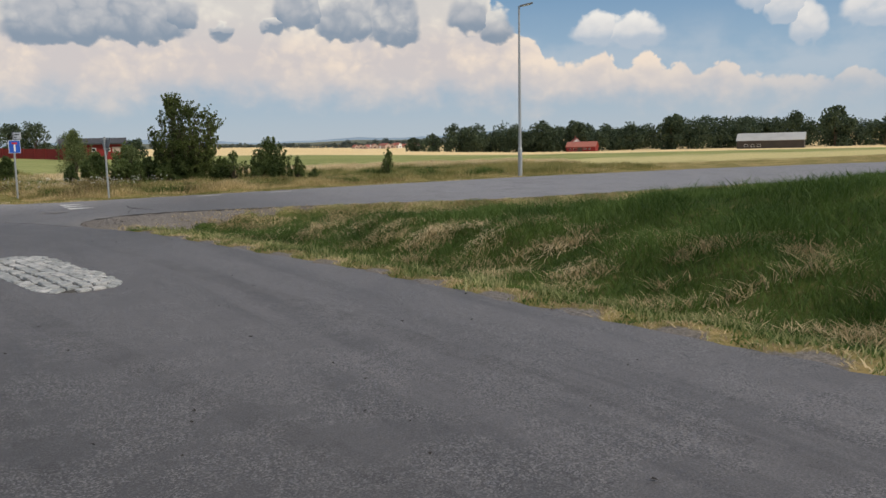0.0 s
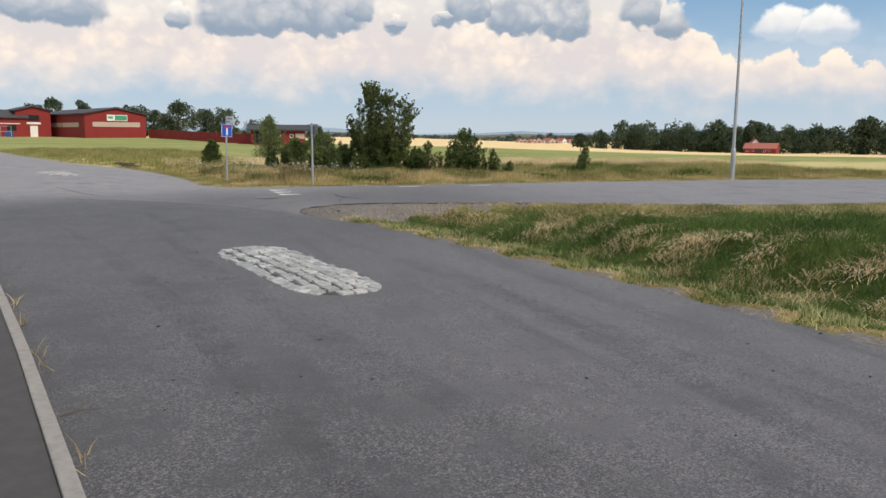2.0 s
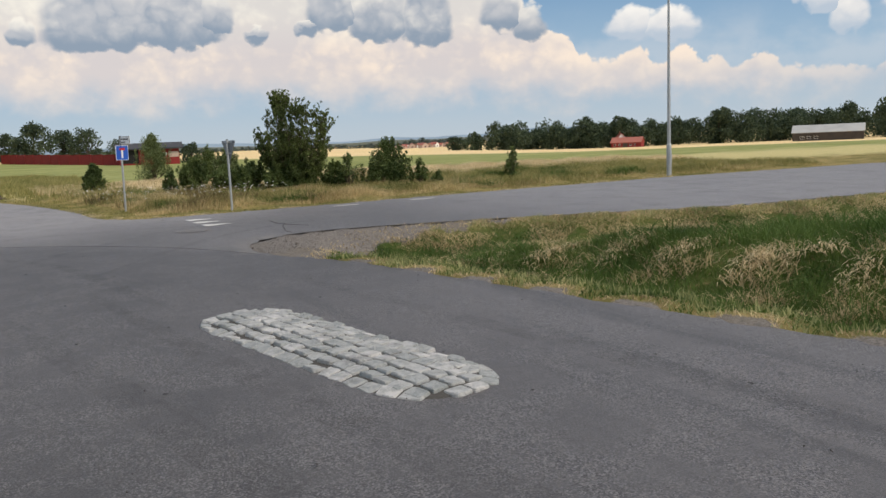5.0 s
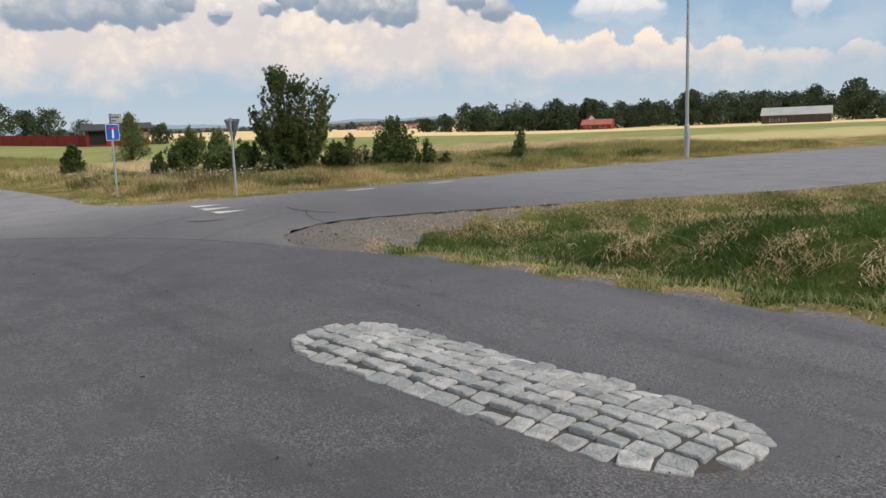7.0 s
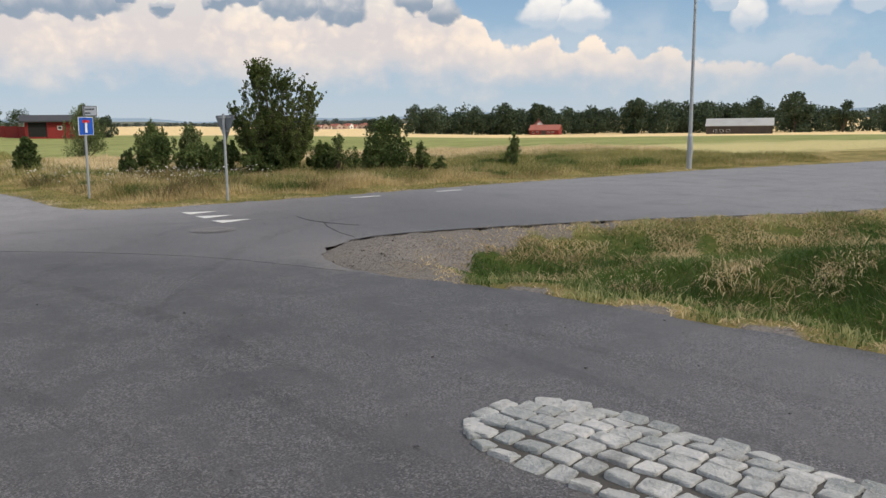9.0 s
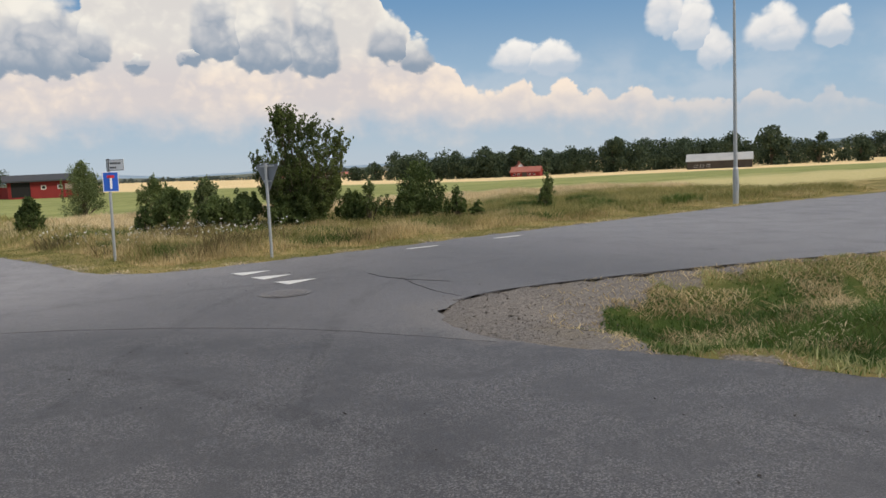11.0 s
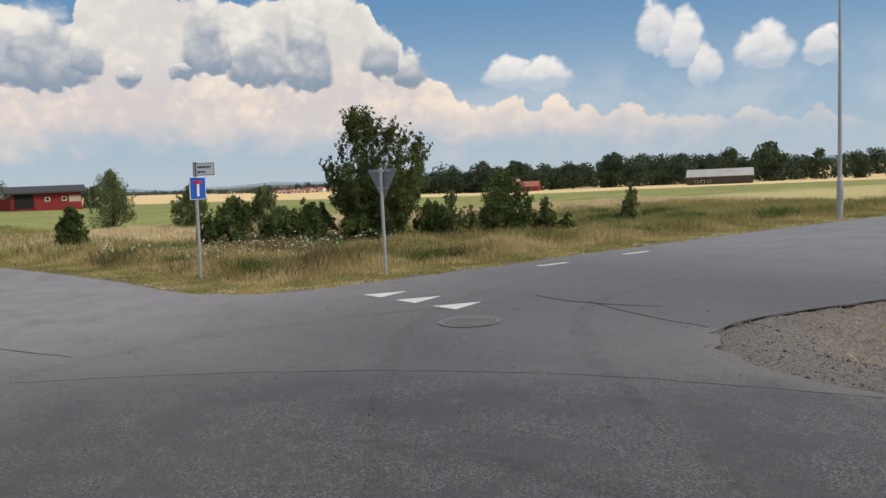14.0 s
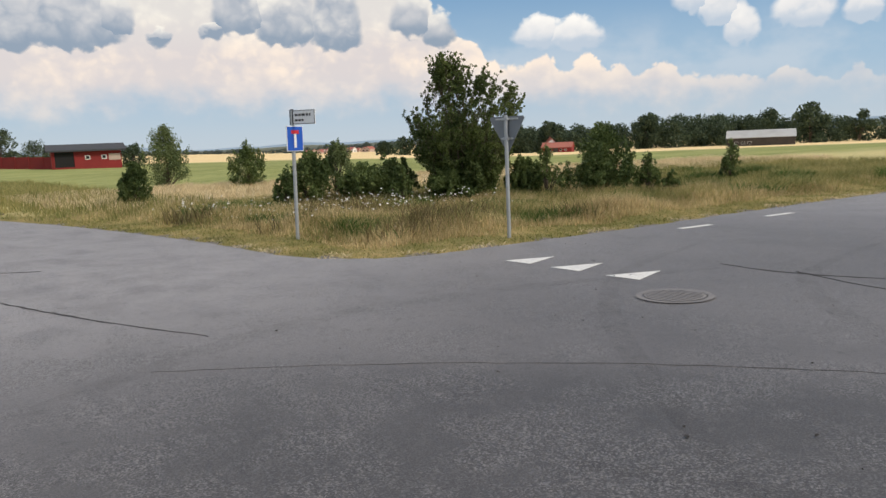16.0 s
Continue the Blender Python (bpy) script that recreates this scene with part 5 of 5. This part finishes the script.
part("chimney", box(-0.4, 0.4, 3, 3.8, 6.0, 7.6), RED_TILE, farmhouse)

LONG = polar(0, 10, 56.9, 290)
LB_Z = ground_at(*LONG) - 0.2
long_barn = gabled("long_barn", "long weathered barn with a pale tin roof", "barn", *LONG, LB_Z, 33, 11, 20.5, 2.9, 5.1, GREY_BOARDS, TIN)
side_windows(long_barn, -5.5, (13, 15, 17), 0.9, 1.7, 1.2)

# the far village
rng = random.Random(8)
for k in range(14):
    vx, vy = polar(0, 5, 25.6 + k * 0.30 + rng.uniform(-0.1, 0.1), rng.uniform(940, 1020))
    h = rng.uniform(2.6, 4.4)
    house = gabled("house", "small far village house with a red roof", "house", vx, vy, ground_at(vx, vy) - 0.3, rng.uniform(-70, 30), rng.uniform(6, 8), rng.uniform(7, 12), h, h + 2.4, rng.choice((WHITE_PAINT, PALE_BAND, PALE_BAND)), RED_TILE)
    house["group"] = "far village houses"
    part("window", box(-1, 1, -0.1, 0.1, 1.2, 2.4), DARK_OPEN, house)


# ---- far trees ----
def crown_of(seed, height, width, slim=False):
    rng = random.Random(seed)
    centres, radii = [], []
    for k in range(30):
        f = rng.random()
        ang = rng.uniform(0, math.tau)
        wide = width / 2 * (1.05 - f if slim else math.sin(math.pi * (0.20 + 0.70 * f))) * math.sqrt(rng.random())
        centres.append((wide * math.cos(ang), wide * math.sin(ang), height * (0.08 + 0.82 * f)))
        s = width * rng.uniform(0.11, 0.22)
        radii.append((s, s, s))
    return centres, radii


def far_tree(x, y, z, height, width, seed, label="broad dark green tree at the field's edge", slim=False):
    ob = thing("tree", label, "tree", pose(x, y, z - 0.2))
    centres, radii = crown_of(seed, height, width, slim)
    stems("trunk", (0, 0, 0), [(c[0] * 0.6, c[1] * 0.6, c[2], height * 0.02) for c in centres[:7]], 0.2, BARK, ob, seed)
    leaf_mesh("crown", centres, radii, 80, height * 0.075, LEAF_FAR, ob, seed, shell=0.35)
    return ob


def woodland(label, trees, seed, mat=None):
    """Many far trees that cannot be counted, as one."""
    centres, radii = [], []
    rng = random.Random(seed)
    for x, y, h in trees:
        c, r = crown_of(rng.randrange(9999), h, h * rng.uniform(0.75, 1.05))
        z = ground_at(x, y)
        centres += [(a + x, b + y, q + z - 0.3) for a, b, q in c]
        radii += r
    ob = leaf_mesh("woodland", centres, radii, 30, 1.05, mat or LEAF_FAR, None, seed, shell=0.4)
    return tagged(ob, label, "woodland", kind="stuff")


def belt(az0, az1, dist, step, h0, h1, seed):
    rng = random.Random(seed)
    out, az = [], az0
    while az < az1:
        out.append((*polar(0, 5, az, dist + rng.uniform(-14, 14)), rng.uniform(h0, h1)))
        az += step * rng.uniform(0.7, 1.3)
    return out


woodland("dense dark wood beyond the ripe field", belt(32.8, 39.5, 405, 0.5, 9, 15, 1) + belt(39.5, 45.5, 415, 0.5, 8, 14, 2) + belt(33, 46.5, 440, 0.45, 10, 15, 10) + belt(29.5, 32.8, 400, 0.8, 4.5, 7.5, 3), 1)
woodland("tall mixed wood between the two farms", belt(47.6, 54.5, 410, 0.5, 11, 17, 4) + belt(46.8, 60, 440, 0.45, 10, 16, 5), 2)
woodland("dark spruce wood beyond the long barn", belt(58.5, 63, 425, 0.7, 8, 13, 6) + belt(62, 80, 520, 0.55, 11, 16, 7), 3)
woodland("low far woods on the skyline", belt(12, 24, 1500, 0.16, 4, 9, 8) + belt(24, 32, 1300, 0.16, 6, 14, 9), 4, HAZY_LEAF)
for az, dist, h, w, seed in ((55.3, 400, 16, 13, 31), (57.6, 398, 18.5, 17, 32), (60.4, 400, 14, 11, 33), (38.9, 398, 15.5, 8, 34), (41.2, 396, 15, 12, 35), (45.0, 400, 13, 8, 36), (47.6, 402, 18, 14, 37), (31.2, 392, 9, 7, 38), (29.9, 392, 7, 6, 39), (65.0, 405, 12, 11, 40), (62.8, 402, 12, 10, 41)):
    tx, ty = polar(0, 5, az, dist)
    far_tree(tx, ty, ground_at(tx, ty), h, w, seed)
for az, dist, h, w, seed in ((2.2, 182, 8.3, 8.0, 51), (3.8, 186, 7.2, 6.0, 52), (5.2, 180, 7.4, 7.0, 53), (0.6, 186, 6.6, 7.0, 54), (-1.0, 192, 9.0, 6.0, 55), (-3.6, 196, 9.4, 5.0, 56), (-5.4, 196, 9.4, 6.5, 57), (-6.5, 198, 8.8, 5.5, 58), (11.2, 126, 3.6, 3.4, 59), (-0.2, 190, 7.4, 7, 60), (1.4, 188, 5.4, 6, 61), (7.0, 190, 5.0, 6, 62)):
    tx, ty = polar(1, 2, az, dist)
    far_tree(tx, ty, ground_at(tx, ty), h * 0.88, w * 0.95, seed, "leafy tree behind the red fence")


# blue hills on the skyline, the haze before them put into their colour
def hills():
    bm = bmesh.new()
    rows = []
    for i in range(121):
        az = -60 + i * 1.5
        x, y = polar(0, 0, az, 3600)
        top = 27 + 9 * math.sin(az * 0.21) + 6 * math.sin(az * 0.53 + 1) + 3 * math.sin(az * 1.3)
        rows.append([bm.verts.new((x, y, -40)), bm.verts.new((x * 0.985, y * 0.985, max(4, top * 0.55))), bm.verts.new((x, y, max(6, top))), bm.verts.new((x * 1.05, y * 1.05, -40))])
    for a, b in zip(rows, rows[1:]):
        for k in range(3):
            bm.faces.new((a[k], b[k], b[k + 1], a[k + 1]))
    bmesh.ops.recalc_face_normals(bm, faces=bm.faces)
    tagged(part("backdrop", bm, paint("hazy_hills", (0.25, 0.33, 0.41), (0.20, 0.27, 0.34), 1.0, scale=0.004)), "low blue wooded hills on the horizon", "hills", kind="structure")


hills()


# ---- small things ----
def umbels(n, seed):
    """White flower heads on thin stems in the verge."""
    rng = np.random.default_rng(seed)
    x = np.concatenate([rng.normal(6.3, 1.3, n), rng.normal(3.6, 0.8, n // 3)])
    y = np.concatenate([rng.normal(33.0, 1.0, n), rng.normal(34.5, 1.8, n // 3)])
    keep = ~inside_road(x, y) & (edge_distance(x, y) > 0.8)
    x, y = x[keep], y[keep]
    verts, faces, stalks, sides = [], [], [], []
    for px, py in zip(x, y):
        z = float(rng.uniform(0.28, 0.55))
        r = float(rng.uniform(0.013, 0.030))
        base = len(verts)
        tilt = rng.normal(0, 0.25, 2)
        verts.append((px, py, z + r * 0.35))
        for k in range(6):
            a = k * math.tau / 6
            dx, dy = r * math.cos(a), r * math.sin(a)
            verts.append((px + dx, py + dy, z + dx * tilt[0] + dy * tilt[1]))
        faces += [(base, base + 1 + k, base + 1 + (k + 1) % 6) for k in range(6)]
        stem = len(stalks)
        stalks += [(px - 0.004, py, -0.05), (px + 0.004, py, -0.05), (px, py, z)]
        sides.append((stem, stem + 1, stem + 2))
    ob = mesh_from("wildflowers", np.array(verts), np.array(faces), paint("flower_white", (0.70, 0.68, 0.64), (0.45, 0.44, 0.36), 0.8, scale=12))
    mesh_from("flower_stems", np.array(stalks), np.array(sides), STEM, ob)
    tagged(ob, "white umbel wildflowers standing in the dry grass", "wildflowers", kind="stuff")


umbels(230, 6)


def debris(seed):
    """Dry leaves and bits of dirt on the asphalt."""
    rng = np.random.default_rng(seed)
    x, y = rng.uniform(0.5, 6.2, 190), rng.uniform(3, 27, 190)
    on = inside_road(x, y) & (edge_distance(x, y) > 0.15)
    verts, faces = [], []
    for px, py in zip(x[on], y[on]):
        n, r = 6, rng.uniform(0.006, 0.022)
        base, turn, thin = len(verts), rng.uniform(0, 6.28), rng.uniform(0.25, 0.7)
        for k in range(n):
            a = k * math.tau / n
            s = r * rng.uniform(0.6, 1.2)
            dx, dy = s * math.cos(a), s * math.sin(a) * thin
            verts.append((px + dx * math.cos(turn) - dy * math.sin(turn), py + dx * math.sin(turn) + dy * math.cos(turn), 0.004 + rng.uniform(0, 0.012)))
        faces += [(base, base + k, base + k + 1) for k in range(1, n - 1)]
    ob = mesh_from("debris", np.array(verts), np.array(faces), paint("dead_leaf", (0.03, 0.026, 0.022), (0.06, 0.05, 0.04), 0.9))
    tagged(ob, "dark dry leaves and dirt scattered on the asphalt", "debris", kind="stuff")


debris(9)


def pebbles(n, seed):
    """Loose stones on the gravel at the corner and along the asphalt's edge."""
    rng = np.random.default_rng(seed)
    a, q = rng.uniform(0, math.tau, n), np.sqrt(rng.random(n))
    x, y = 5.1 + 1.5 * q * np.cos(a), 19.5 + 1.6 * q * np.sin(a)
    x2 = rng.uniform(5.5, 13, n // 2)
    y2 = np.interp(x2, [5.3, 6.2, 7.2, 9.2, 11.2, 14], [20.85, 20.95, 20.7, 20.05, 19.2, 17.95]) - np.abs(rng.normal(0.05, 0.18, n // 2))
    x, y = np.concatenate([x, x2]), np.concatenate([y, y2])
    keep = ~inside_road(x, y) | (rng.random(len(x)) < 0.06)
    x, y = x[keep], y[keep]
    z = np.maximum(ground_height(x, y), np.where(inside_road(x, y), 0.0, -9))
    corner = np.array([(1, 0, 0), (-1, 0, 0), (0, 1, 0), (0, -1, 0), (0, 0, 0.8), (0, 0, -0.5)])
    side = np.array([(0, 2, 4), (2, 1, 4), (1, 3, 4), (3, 0, 4), (2, 0, 5), (1, 2, 5), (3, 1, 5), (0, 3, 5)])
    m = len(x)
    size = rng.gamma(2.0, 0.0020, m)[:, None, None] + 0.002
    turn = rng.uniform(0, math.tau, m)
    c, s = np.cos(turn), np.sin(turn)
    shape = corner[None] * size * rng.uniform(0.6, 1.3, (m, 6, 1))
    vx = shape[:, :, 0] * c[:, None] - shape[:, :, 1] * s[:, None] + x[:, None]
    vy = shape[:, :, 0] * s[:, None] + shape[:, :, 1] * c[:, None] + y[:, None]
    verts = np.stack([vx, vy, shape[:, :, 2] + z[:, None] + 0.004], axis=2).reshape(-1, 3)
    faces = (side[None] + (np.arange(m) * 6)[:, None, None]).reshape(-1, 3)
    tagged(mesh_from("gravel", verts, faces, foliage("pebble", (0.12, 0.108, 0.10), (0.28, 0.252, 0.228), 0.9)), "loose brown and grey gravel at the road's corner", "gravel", kind="stuff")


pebbles(2600, 15)


def fallen_branches(x, y):
    ob = thing("log_pile", "small heap of dark cut branches on the verge", "branches", pose(x, y, 0.0) @ Matrix.Scale(0.6, 4))
    rng = random.Random(2)
    for k in range(6):
        a = rng.uniform(-0.7, 0.7)
        cx, cy, z = rng.uniform(-0.5, 0.5), rng.uniform(-0.2, 0.2), 0.08 + 0.05 * k
        dx, dy = 0.6 * math.cos(a), 0.6 * math.sin(a)
        part("branch", tube([(cx - dx, cy - dy, z), (cx, cy, z + 0.06), (cx + dx, cy + dy, z + rng.uniform(-0.03, 0.1))], [0.06, 0.055, 0.04], 8), BARK, ob)


fallen_branches(0.35, 44.0)


def fallen_twig(x, y, turn):
    """A thin forked twig beside the kerb."""
    ob = thing("twig", "thin dry forked twig lying beside the kerb", "twig", pose(x, y, 0.006, 0, 0, turn))
    part("stick", tube([(0, 0, 0.004), (0.09, 0.01, 0.012), (0.2, -0.01, 0.006)], [0.005, 0.004, 0.002], 6), BARK, ob)
    part("fork", tube([(0.09, 0.01, 0.012), (0.14, 0.05, 0.025), (0.17, 0.09, 0.02)], [0.0035, 0.0025, 0.0015], 6), BARK, ob)


fallen_twig(0.68, 7.6, 20)

# straw beside the kerb
rng_ = np.random.default_rng(12)
kx, ky = rng_.normal(0.0, 0.04, 260), rng_.uniform(2.5, 12, 260)
line_x = np.interp(ky, [-0.0, 3.2, 6.0, 8.8, 12.0, 18.0], [2.2, 1.55, 0.98, 0.4, -0.27, -1.55])
keep = clump_field(kx * 3, ky * 2.2) > 0.62
blades("kerb_weeds", np.stack([line_x + 0.03 + np.abs(kx), ky, np.zeros(260)], 1)[keep], 0.10, 0.004, GRASS_DRY, "dry weeds growing along the kerb", 13, 0.8)
